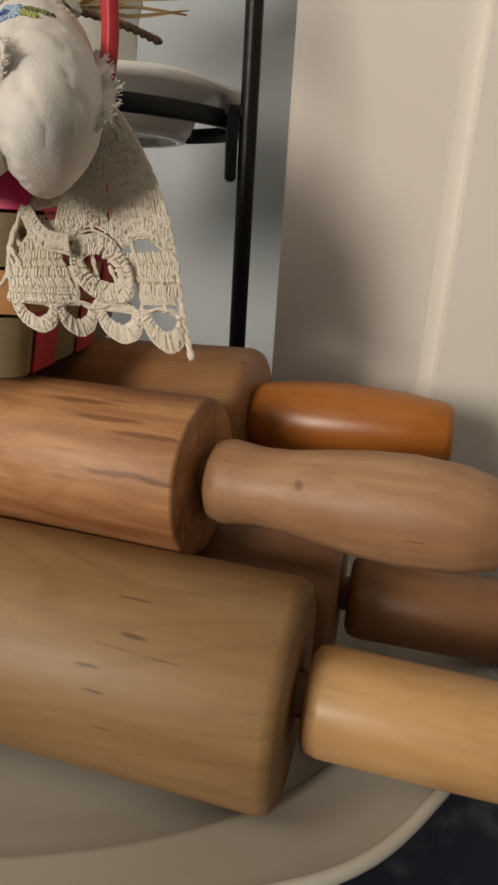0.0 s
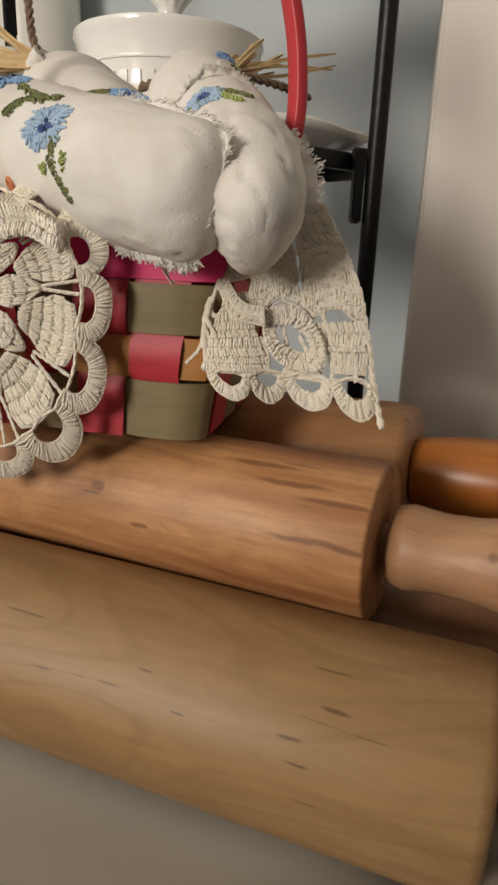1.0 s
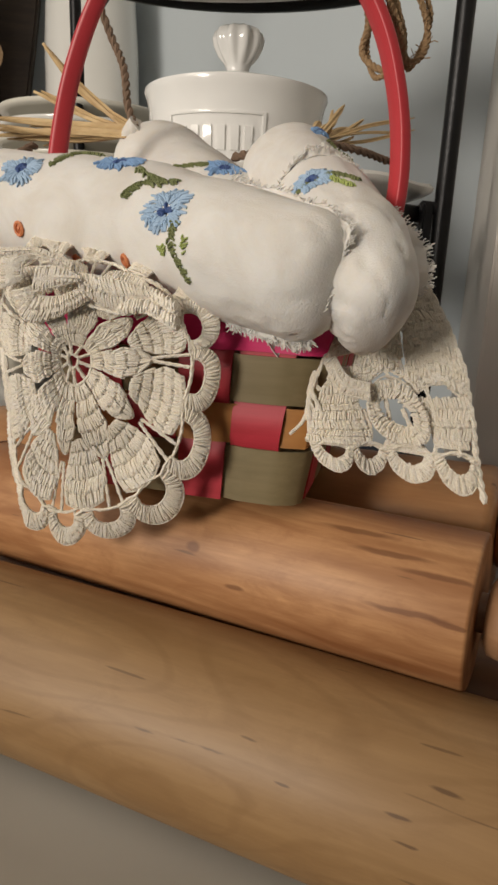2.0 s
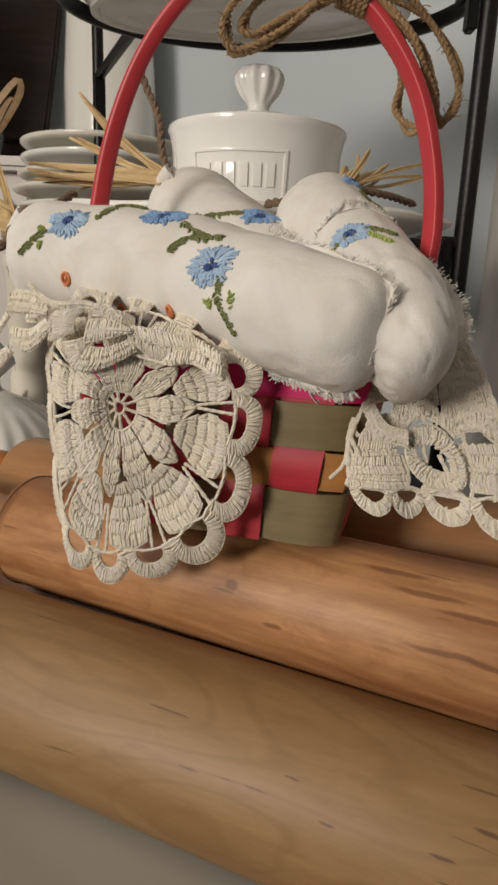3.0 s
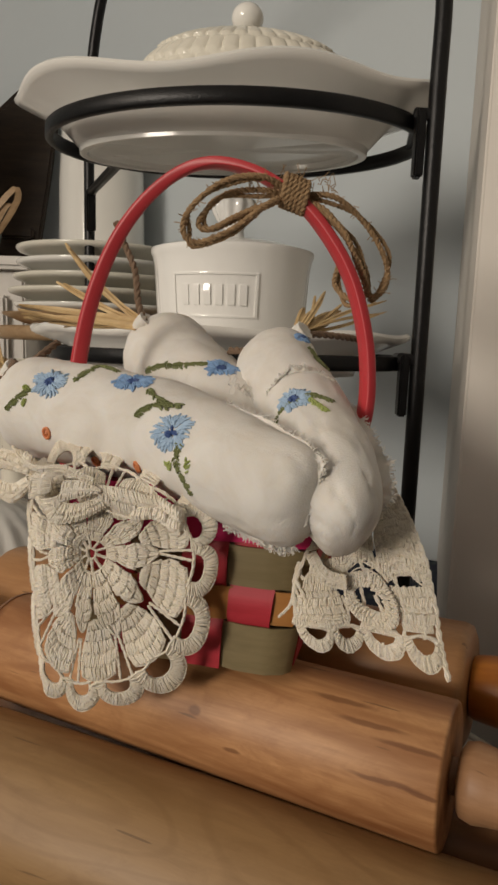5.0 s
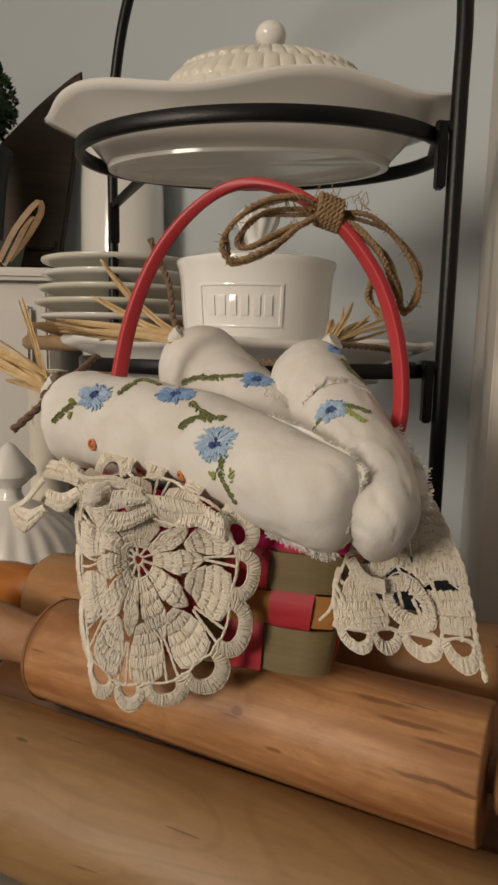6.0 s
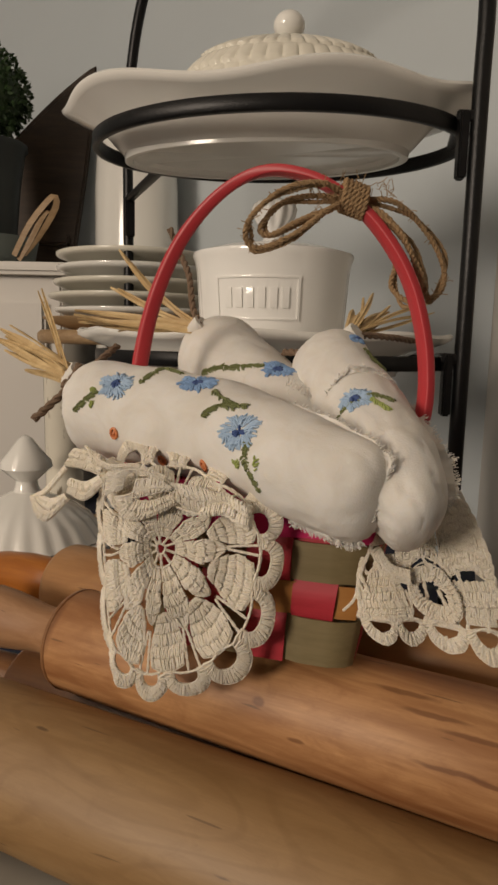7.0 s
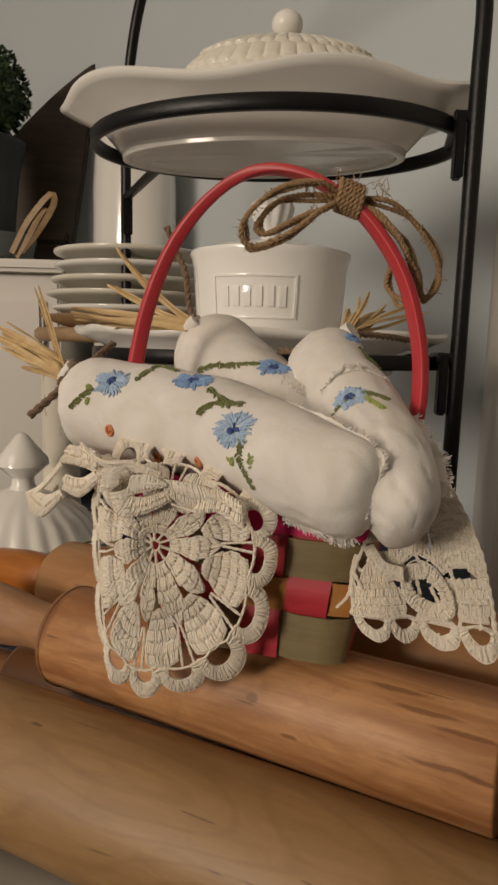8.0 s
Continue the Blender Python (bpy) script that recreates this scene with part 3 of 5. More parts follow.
part("ribbon_end", blade([(0.022, 0.2085, 0.183), (0.024, 0.2125, 0.178), (0.0275, 0.2135, 0.1725)], 0.0011), MUSLIN, front)


# raffia tops and the twine that ties them
def tuft(parent, tie, tips, twines, seed, spread=0.006):
    rng = random.Random(seed)
    tie = Vector(tie)
    for tip, count in tips:
        for _ in range(count):
            e = Vector(tip) + Vector((rng.uniform(-1, 1), rng.uniform(-1, 1), rng.uniform(-1, 1))) * spread
            m = tie.lerp(e, 0.5) + Vector((rng.uniform(-1, 1), rng.uniform(-1, 1), rng.uniform(-1, 1))) * spread * 0.5
            strand = blade([tie + Vector((rng.uniform(-1, 1), rng.uniform(-1, 1), rng.uniform(-1, 1))) * 0.003, m, e], rng.uniform(0.0008, 0.0019), None, rng.uniform(-1, 1))
            part("raffia_strand", strand, RAFFIA, parent, "dry pale raffia strand")
    bm = bmesh.new()
    for line in twines:
        ply(line, 0.0017, 50, 130, bm)
    part("tie", bm, GREYTWINE, parent, "weathered brown twine")
    part("neck", stuffed([tie + Vector((-0.002, 0.002, -0.003)), tie, tie + Vector((0.003, -0.002, 0.003))], lambda s: 0.0045, seed, 12, 24), MUSLIN, parent)


tuft(front, (-0.0775, 0.275, 0.2255), [((-0.1223, 0.32, 0.2375), 7), ((-0.108, 0.31, 0.228), 4), ((-0.1128, 0.335, 0.2635), 2), ((-0.120, 0.315, 0.243), 3)],
     [[(-0.0905, 0.262, 0.2085), (-0.0855, 0.263, 0.2130), (-0.0770, 0.268, 0.2215), (-0.0690, 0.282, 0.2310), (-0.0629, 0.295, 0.2385)],
      [(-0.0800, 0.268, 0.2190), (-0.0740, 0.270, 0.2290), (-0.0790, 0.280, 0.2280), (-0.0800, 0.270, 0.2215)]], 11, 0.0045)
tuft(middle, (-0.0301, 0.323, 0.2475), [((-0.0752, 0.36, 0.287), 2), ((-0.0783, 0.36, 0.2722), 2), ((-0.097, 0.36, 0.2538), 5), ((-0.080, 0.355, 0.2500), 4)],
     [[(-0.0453, 0.340, 0.297), (-0.0400, 0.338, 0.285), (-0.0345, 0.331, 0.2732), (-0.0320, 0.325, 0.258), (-0.0280, 0.320, 0.2480)]], 12, 0.005)
tuft(right, (0.0440, 0.312, 0.2445), [((0.0577, 0.35, 0.264), 5), ((0.0669, 0.35, 0.2573), 4), ((0.0934, 0.35, 0.2624), 3), ((0.0530, 0.345, 0.2600), 3)],
     [[(0.0804, 0.338, 0.2435), (0.066, 0.325, 0.2450), (0.0500, 0.314, 0.2455), (0.0420, 0.305, 0.2430)], [(0.012, 0.30, 0.2370), (0.018, 0.293, 0.2370), (0.0215, 0.285, 0.2330)]], 13, 0.0045)

# the jute bow on the handle
bow = thing("twine_bow", "brown jute twine bow tied round the red handle", "bow")
K = Vector((0.0335, 0.2505, 0.2935))
coil = []
for k in range(90):
    a = 2 * math.pi * k / 15
    s = k / 89
    coil.append(K + Vector((-0.004 + 0.009 * s, 0, 0.0022 - 0.0030 * s)) + Vector((0.25, 0, 0.97)) * 0.0052 * math.sin(a) + Vector((0, 1, 0)) * 0.0058 * math.cos(a))
part("knot", ply(coil, 0.0012, 220, 260), JUTE, bow)
LOOP = []
LOOP.append(([K, (0.022, 0.245, 0.2985), (0.008, 0.247, 0.2965), (-0.0035, 0.249, 0.287), (-0.0052, 0.2492, 0.2790), (0.000, 0.249, 0.2760), (0.012, 0.246, 0.2805), (0.024, 0.244, 0.2890), K], 110))
LOOP.append(([K, (0.022, 0.252, 0.2955), (0.009, 0.253, 0.2935), (0.000, 0.252, 0.284), (0.004, 0.251, 0.2810), (0.016, 0.25, 0.2870), K], 100))
LOOP.append(([K, (0.048, 0.249, 0.2935), (0.060, 0.253, 0.2860), (0.0690, 0.255, 0.2740), (0.0700, 0.254, 0.2640), (0.0640, 0.250, 0.2590), (0.0585, 0.247, 0.2680), (0.050, 0.245, 0.2830), K], 110))
LOOP.append(([K, (0.045, 0.246, 0.2880), (0.055, 0.247, 0.2760), (0.0615, 0.247, 0.2620), (0.0585, 0.256, 0.2580), (0.0520, 0.262, 0.2640), (0.0530, 0.262, 0.2740), (0.046, 0.258, 0.2870), K], 110))
for j, (line, n) in enumerate(LOOP):
    part("loop", ply(line, 0.00115, n, 260), JUTE, bow)
    again = [Vector(q) + Vector((0.0022 * math.sin(2.1 * k + j), 0.0016, 0.0020 * math.cos(1.7 * k + j))) * (0 if k in (0, len(line) - 1) else 1) for k, q in enumerate(line)]
    part("loop", ply(again, 0.00095, n, 300), JUTE, bow)
LOOPS = spline([K, (0.022, 0.245, 0.2985), (0.008, 0.247, 0.2965), (-0.0035, 0.249, 0.287), (-0.0052, 0.2492, 0.2790), (0.000, 0.249, 0.2760), (0.012, 0.246, 0.2805), (0.024, 0.244, 0.2890), K, (0.048, 0.249, 0.2935), (0.060, 0.253, 0.2860), (0.0690, 0.255, 0.2740), (0.0700, 0.254, 0.2640), (0.0640, 0.250, 0.2590)], 170)
tagged(part("loop_fuzz", fray(random.Random(19), LOOPS, 0.003, (0, -0.2, 0)), JUTE, bow), kind="stuff")
tagged(part("stray_fibre", fray(random.Random(9), [K + Vector((0.030 * (random.Random(k).random() - 0.5), 0, 0.008 * (random.Random(k + 99).random() - 0.3))) for k in range(80)], 0.006, (0, -0.3, 0.3)), JUTE, bow), kind="stuff")


# ---- crochet ----
def chain(bm, line, r):
    """A twisted chain of yarn along a line."""
    line = [Vector(q) for q in line]
    run = sum((b - a).length for a, b in zip(line, line[1:]))
    n = max(4, int(run / (r * 2.2)))
    pts = spline(line, n + 1) if len(line) > 2 else [line[0].lerp(line[-1], k / n) for k in range(n + 1)]
    for turn in (0, math.pi):
        tube([q + Vector((0.3, -1, 0.6)) * r * 0.4 * math.cos(1.6 * k + turn) + Vector((1, 0, 0.7)) * r * 0.4 * math.sin(1.6 * k + turn) for k, q in enumerate(pts)], r * 0.72, 5, bm)


def rows(bm, at, count, tall, r, rg, ends=True):
    """Close rows of tall stitches on a thin web: at(u, v), u across and v along. Each row swells out and dips at its joints."""
    def face(u, v):
        a, b = at(min(1, u + 0.02), v) - at(max(0, u - 0.02), v), at(u, min(1, v + 0.02)) - at(u, max(0, v - 0.02))
        n = a.cross(b)
        if n.length < 1e-12:
            return Vector((0, -1, 0))
        n.normalize()
        return n if n.y < 0 else -n
    for j in range(tall):
        v0, v1 = j / tall, (j + 1) / tall
        vm = v0 * 0.4 + v1 * 0.6
        wide = sum((at((i + 1) / 6, vm) - at(i / 6, vm)).length for i in range(6))
        n = max(2, count(v1), int(wide / (r * 1.55)))
        slant = 0.5 if j % 2 else -0.5
        for i in range(n + 1):
            u = i / n
            lean = (slant * 1.6 + rg.uniform(-0.5, 0.5)) / n
            a, b = at(min(1, max(0, u + lean)), v0), at(min(1, max(0, u + rg.uniform(-0.3, 0.3) / n)), v1)
            up = face(u, vm)
            fat = r * rg.uniform(0.82, 1.2)
            p0, p1 = a.lerp(b, rg.uniform(-0.04, 0.10)), a.lerp(b, rg.uniform(0.88, 1.02))
            low, high = up * r * rg.uniform(-0.5, 0.0), up * r * rg.uniform(0.7, 1.4)
            tube([p0 + low, p0.lerp(p1, 0.3) + high, p0.lerp(p1, 0.55) + high * 0.5, p0.lerp(p1, 0.8) + high, p1 + low], fat, 5, bm)
    nu, nv = 8, 2 * tall
    for back in (0.55, 1.1):
        grid = [[bm.verts.new(at(0.02 + 0.96 * i / nu, 0.02 + 0.96 * k / nv) - face(i / nu, k / nv) * r * back) for i in range(nu + 1)] for k in range(nv + 1)]
        for k in range(nv):
            for i in range(nu):
                bm.faces.new((grid[k][i], grid[k][i + 1], grid[k + 1][i + 1], grid[k + 1][i]))
    if ends:
        chain(bm, [at(i / 8, 1.0) for i in range(9)], r * 0.8)


def crescent(parent, inner, outer, r=0.00045, name="scallop", seed=1):
    """A band of stitches between two lines, with corded edges."""
    length = sum((Vector(q) - Vector(p)).length for p, q in zip(outer, outer[1:]))
    n = max(5, int(length / (r * 2.0)))
    a, b = spline(inner, 4 * n + 1), spline(outer, 4 * n + 1)
    rg = random.Random(seed)

    def at(u, v):
        i = min(4 * n, int(round(u * 4 * n)))
        return a[i].lerp(b[i], v) + Vector((0, -0.0012, 0)) * math.sin(math.pi * v)
    bm = bmesh.new()
    rows(bm, at, lambda v: n, 1 if (a[2 * n] - b[2 * n]).length < 0.006 else 2, r, rg)
    chain(bm, a[::4], r * 0.8)
    tagged(part(name, bm, YARN, parent), kind="stuff")


def lace(name, label, at, first, petals, r):
    """Crochet flower on a surface: at(radius 0 to 1, turn 0 to 1) gives the place."""
    ob = thing(name, label, "lace")
    w = 1 / petals
    rg = random.Random(petals)
    bm = bmesh.new()
    arc = [first + k / 40 for k in range(41)]
    chain(bm, [at(0.045, a) for a in arc], r * 1.2)
    chain(bm, [at(0.135, a) for a in arc], r * 1.4)
    for k in range(petals):
        chain(bm, [at(0.045, first + w * k), at(0.135, first + w * k)], r * 1.3)
    tagged(part("centre", bm, YARN, ob), kind="stuff")
    for k in range(petals):
        a0 = first + w * (k + 0.5)
        lean, grow = rg.uniform(-0.10, 0.10), rg.uniform(0.93, 1.06)

        def petal(u, v):
            wide = 0.84 + 0.02 * v if v < 0.55 else 0.851 - 0.66 * ((v - 0.55) / 0.45) ** 1.4
            return at(0.14 + (0.35 + 0.05 * (k % 2)) * grow * v + 0.026 * math.cos((u - 0.5) * math.pi) * v, a0 + w * (wide * (u - 0.5) + lean * v))

        def fan(u, v):
            wide = 0.12 + 0.64 * math.sin(math.pi * min(1, 0.10 + 0.62 * v)) ** 0.9
            return at(0.42 + 0.33 * v + 0.022 * math.cos((u - 0.5) * math.pi) * (2 * v - 0.6), a0 + w * (0.5 + lean * 0.5 + (u - 0.5) * wide))
        bm = bmesh.new()
        rows(bm, petal, lambda v: 3, 5, r, rg)
        tagged(part("petal", bm, YARN, ob), kind="stuff")
        bm = bmesh.new()
        rows(bm, fan, lambda v: 3, 5, r, rg)
        tagged(part("fan", bm, YARN, ob), kind="stuff")
        bm = bmesh.new()
        for s in (-1, 1):
            chain(bm, [at(0.54, a0 + s * w * 0.03), at(0.64, a0 + s * w * 0.07), at(0.79, a0 + s * w * 0.10)], r * 1.3)
        chain(bm, [at(0.765, a0 - w * 0.5), at(0.80, a0 - w * 0.2), at(0.80, a0 + w * 0.2), at(0.765, a0 + w * 0.5)], r * 1.4)
        tagged(part("chain_stitch", bm, YARN, ob), kind="stuff")
    many = 15
    step = 1 / many
    for k in range(many):
        a0 = first + step * k
        lean, grow = rg.uniform(-0.10, 0.10), rg.uniform(0.90, 1.08)

        def scallop(u, v):
            f = math.pi * (1 - u)
            inner = (0.790 + 0.110 * grow * math.sin(f) ** 0.7, 0.31 * math.cos(f))
            outer = (0.785 + 0.215 * grow * math.sin(f) ** 0.7, 0.53 * math.cos(f))
            return at(inner[0] + (outer[0] - inner[0]) * v, a0 + step * (inner[1] + (outer[1] - inner[1]) * v + lean * 0.3))
        bm = bmesh.new()
        rows(bm, scallop, lambda v: 14, 1, r * 1.05, rg)
        chain(bm, [scallop(i / 14, 0.0) for i in range(15)], r * 1.1)
        tagged(part("scallop", bm, YARN, ob), kind="stuff")
    return ob


def front_doily(r, a):
    c, s = math.cos(2 * math.pi * a), math.sin(2 * math.pi * a)
    wob = 1 + 0.03 * math.sin(6 * math.pi * a + 1)
    square = 1 + 0.10 * r * math.sin(4 * math.pi * a) ** 2
    x, z = -0.0330 + (0.0430 if c > 0 else 0.0285) * r * c * wob * square, 0.1690 + (0.0580 if s < 0 else 0.036) * r * s * wob * square
    y = 0.2170 - 0.10 * x + 0.0015 * noise.noise(Vector((x * 60, 3.0, z * 60))) + 0.0022 * max(0, 0.135 - z) / 0.02
    y += 0.0012 * math.sin(r * 14) - 0.0015 * r
    y += max(0, z - 0.192) * 2.2
    over = max(0, -0.0500 - x)
    return Vector((x + over * 0.1, y + over * 1.6, z))


lace("lace_doily", "ecru crochet lace flower motif hanging over the basket front", front_doily, 0.06, 10, 0.00044)


def hanging(u, v):
    """The corner of lace that hangs off the right of the basket in a fold: u across, v down."""
    i = max(0, min(60, int(round(v * 60))))
    q = CORNER_LEFT[i].lerp(CORNER_RIGHT[i], u)
    return q + Vector((0.25, -0.9, 0)) * (0.0030 * math.sin(u * 8 + 0.6) * v + 0.0012 * noise.noise(q * 90))


CORNER_LEFT = spline([(0.0470, 0.2290, 0.1920), (0.0408, 0.2185, 0.1775), (0.0360, 0.2130, 0.1640), (0.0365, 0.2100, 0.1520), (0.0380, 0.2085, 0.1425)], 61)
CORNER_RIGHT = spline([(0.0615, 0.2260, 0.2045), (0.0722, 0.2185, 0.1880), (0.0785, 0.2085, 0.1700), (0.0815, 0.2035, 0.1520), (0.0842, 0.1990, 0.1370)], 61)
corner = thing("lace_corner", "ecru crochet lace corner hanging in a fold", "lace")
rg = random.Random(17)
YR = 0.00045


def panel(name, at, tall):
    bm = bmesh.new()
    rows(bm, at, lambda v: 3, tall, YR, rg)
    tagged(part(name, bm, YARN, corner), kind="stuff")


panel("mesh", lambda u, v: hanging(0.28 + 0.35 * u, 0.47 * v + 0.03 * math.sin(7 * u) * v), 12)
panel("mesh", lambda u, v: hanging(0.65 + 0.35 * u, 0.54 * v + 0.03 * math.sin(6 * u + 2) * v), 13)
panel("mesh", lambda u, v: hanging(0.02 + 0.25 * u, 0.10 + 0.24 * v), 4)
panel("fan", lambda u, v: hanging(0.19 + 0.30 * (u - 0.5) * (0.45 + 1.0 * v), 0.40 + 0.40 * v), 9)
panel("fan", lambda u, v: hanging(0.60 + 0.24 * (u - 0.5) * (0.8 + 0.3 * v), 0.76 + 0.06 * v), 1)
panel("fan", lambda u, v: hanging(0.86 + 0.26 * (u - 0.5) * (1.1 - 0.35 * v), 0.57 + 0.20 * v), 5)


def ring_lobe(u, v):
    a = 2 * math.pi * u
    q = hanging(0.56 + (0.085 + 0.085 * v) * math.cos(a) + 0.05 * math.sin(a), 0.625 + (0.065 + 0.085 * v) * math.sin(a))
    return q + Vector((0, -0.0022, 0))


panel("ring_lobe", ring_lobe, 2)
for k in range(4):
    bm = bmesh.new()
    chain(bm, [hanging(k / 4, 0.42), hanging((k + 0.25) / 4, 0.50), hanging((k + 0.6) / 4, 0.47)], 0.00065)
    chain(bm, [hanging((k + 0.5) / 4, 0.46), hanging((k + 0.8) / 4, 0.54), hanging((k + 1) / 4, 0.50)], 0.00065)
    chain(bm, [hanging(k / 4, 0.81), hanging((k + 0.5) / 4, 0.79), hanging((k + 1) / 4, 0.81)], 0.0008)
    chain(bm, [hanging(k / 4, 0.52), hanging((k + 0.12) / 4, 0.68), hanging(k / 4, 0.82)], 0.00065)
    chain(bm, [hanging((k + 0.45) / 4, 0.62), hanging((k + 0.6) / 4, 0.72), hanging((k + 0.55) / 4, 0.80)], 0.00065)
    tagged(part("chain_stitch", bm, YARN, corner), kind="stuff")

    def lobe(u, v):
        f = math.pi * u
        return hanging((k + 0.5 - (0.32 + 0.20 * v) * math.cos(f)) / 4, 0.80 + (0.09 + 0.09 * v) * math.sin(f))
    panel("scallop", lobe, 1)
bm = bmesh.new()
chain(bm, [hanging(1, k / 20) for k in range(21)], 0.0009)
chain(bm, [hanging(0, k / 20) for k in range(8, 17)], 0.0008)
tagged(part("edge_cord", bm, YARN, corner), kind="stuff")
crescent(corner, [(0.0420, 0.2100, 0.1745), (0.0460, 0.2085, 0.1690), (0.0520, 0.2070, 0.1675)], [(0.0395, 0.2110, 0.1725), (0.0440, 0.2085, 0.1650), (0.0525, 0.2065, 0.1628)], seed=22)
bm = bmesh.new()
chain(bm, [(0.0400, 0.2120, 0.1745), (0.0365, 0.2120, 0.1640), (0.0350, 0.2110, 0.1560), (0.0312, 0.2105, 0.1515)], 0.0007)
chain(bm, [(0.0365, 0.2110, 0.1640), (0.0400, 0.2090, 0.1560), (0.0385, 0.2080, 0.1470)], 0.0007)
tagged(part("loose_thread", bm, YARN, corner), kind="stuff")

# Drawn back from the camera's eye like the front carrot, to fit the view.
ruffle = thing("lace_ruffle", "crumpled ecru crochet edging under the cloth carrots", "lace", Matrix.Translation((0, 0, -0.002)) @ fit_from_eye(1.030))
crescent(ruffle, [(-0.0407, 0.2101, 0.193), (-0.0394, 0.2099, 0.1906), (-0.0337, 0.2094, 0.1907), (-0.0276, 0.2088, 0.1932)], [(-0.0468, 0.2107, 0.1913), (-0.0432, 0.2103, 0.1839), (-0.0351, 0.2095, 0.185), (-0.0259, 0.2086, 0.1901)], seed=2)
crescent(ruffle, [(-0.0437, 0.2094, 0.1947), (-0.0429, 0.2093, 0.199), (-0.0398, 0.209, 0.2004), (-0.0374, 0.2087, 0.1992)], [(-0.0506, 0.2101, 0.1919), (-0.0485, 0.2098, 0.2), (-0.0396, 0.209, 0.2022), (-0.0318, 0.2082, 0.1994)], seed=3)
crescent(ruffle, [(-0.0388, 0.2079, 0.1982), (-0.0328, 0.2073, 0.1983), (-0.0273, 0.2067, 0.1959)], [(-0.0405, 0.2081, 0.1917), (-0.0339, 0.2074, 0.1934), (-0.0273, 0.2067, 0.1954)], seed=4)
crescent(ruffle, [(-0.0292, 0.2089, 0.1971), (-0.0166, 0.2077, 0.1953), (-0.0007, 0.2061, 0.1901)], [(-0.0276, 0.2088, 0.1922), (-0.0187, 0.2079, 0.1874), (-0.0099, 0.207, 0.1885), (-0.0007, 0.2061, 0.1896)], seed=5)
crescent(ruffle, [(-0.0586, 0.2194, 0.2068), (-0.049, 0.2099, 0.2027), (-0.039, 0.2089, 0.2029), (-0.0296, 0.208, 0.1993)], [(-0.0568, 0.2169, 0.2061), (-0.049, 0.2099, 0.2013), (-0.0396, 0.209, 0.2015), (-0.0302, 0.208, 0.1973)], seed=6)
crescent(ruffle, [(-0.0815, 0.2403, 0.1843), (-0.0755, 0.2351, 0.1841), (-0.0688, 0.2295, 0.1876)], [(-0.0864, 0.2444, 0.1826), (-0.0845, 0.2428, 0.1765), (-0.0782, 0.2374, 0.1751), (-0.0669, 0.2279, 0.1858)], seed=7)
crescent(ruffle, [(-0.0662, 0.2273, 0.1937), (-0.0593, 0.2214, 0.1938), (-0.0527, 0.2158, 0.1977)], [(-0.0675, 0.2283, 0.1883), (-0.0595, 0.2215, 0.1874), (-0.0509, 0.2151, 0.1948)], seed=8)
crescent(ruffle, [(-0.0636, 0.2251, 0.2049), (-0.0583, 0.2206, 0.2045), (-0.0514, 0.2151, 0.2017)], [(-0.0688, 0.2295, 0.1981), (-0.0607, 0.2226, 0.1985), (-0.0523, 0.2154, 0.1989)], seed=9)
crescent(ruffle, [(-0.0688, 0.2295, 0.1978), (-0.0787, 0.2379, 0.1875), (-0.0856, 0.2438, 0.1828)], [(-0.0675, 0.2284, 0.1968), (-0.0771, 0.2365, 0.1866), (-0.0842, 0.2426, 0.1822)], seed=10)


def backing(u, v):
    """The gathered rows of crochet that lie between the carrot and the basket rim."""
    q = GATHER[min(80, int(round(u * 80)))]
    return q + Vector((0.001 * math.sin(u * 23), -0.0035 * v - 0.0012 * math.sin(u * 31), -0.0065 * v + 0.0012 * math.sin(u * 19)))


GATHER = spline([(-0.067, 0.247, 0.2010), (-0.052, 0.229, 0.1995), (-0.036, 0.2185, 0.1975), (-0.020, 0.2115, 0.1945), (-0.006, 0.2058, 0.1925), (-0.001, 0.2040, 0.1908)], 81)
bm = bmesh.new()
rows(bm, backing, lambda v: 40, 2, 0.0006, random.Random(31))
tagged(part("edging", bm, YARN, ruffle), kind="stuff")


# ---- embroidery on the carrots ----


def floss(bm, p, q, n, r=0.00042):
    tube([p - n * 0.0002, (p + q) / 2 + n * 0.0004, q - n * 0.0002], r, 5, bm)


def basis(n):
    n = Vector(n).normalized()
    u = n.cross(Vector((0, 0, 1))).normalized()
    return n, u, n.cross(u)


def flower(parent, centre, normal, size, petal, heart, seed):
    rg = random.Random(seed)
    n, u, v = basis(normal)
    c, _ = on_skin(parent, centre)

    def place(d, a):
        return on_skin(parent, c + (u * math.cos(a) + v * math.sin(a) * 0.85) * d, 0.0003)[0]
    bm = bmesh.new()
    for k in range(120):
        a = 2 * math.pi * k / 120 + rg.uniform(-0.2, 0.2)
        lobe = 0.74 + 0.26 * abs(math.cos(2.5 * a + seed))
        d0, d1 = size * rg.uniform(0.15, 0.60), size * lobe * rg.uniform(0.65, 1.0)
        floss(bm, place(d0, a), place(d1, a + rg.uniform(-0.35, 0.35)), n, rg.uniform(0.00030, 0.00045))
    part("flower", bm, petal, parent, "embroidered blue flower")
    bm = bmesh.new()
    for k in range(16):
        a = rg.uniform(0, 6.28)
        floss(bm, place(size * 0.05, a), place(size * 0.28, a + 0.3), n, 0.0005)
    part("flower_heart", bm, heart, parent, "navy stitched centre")


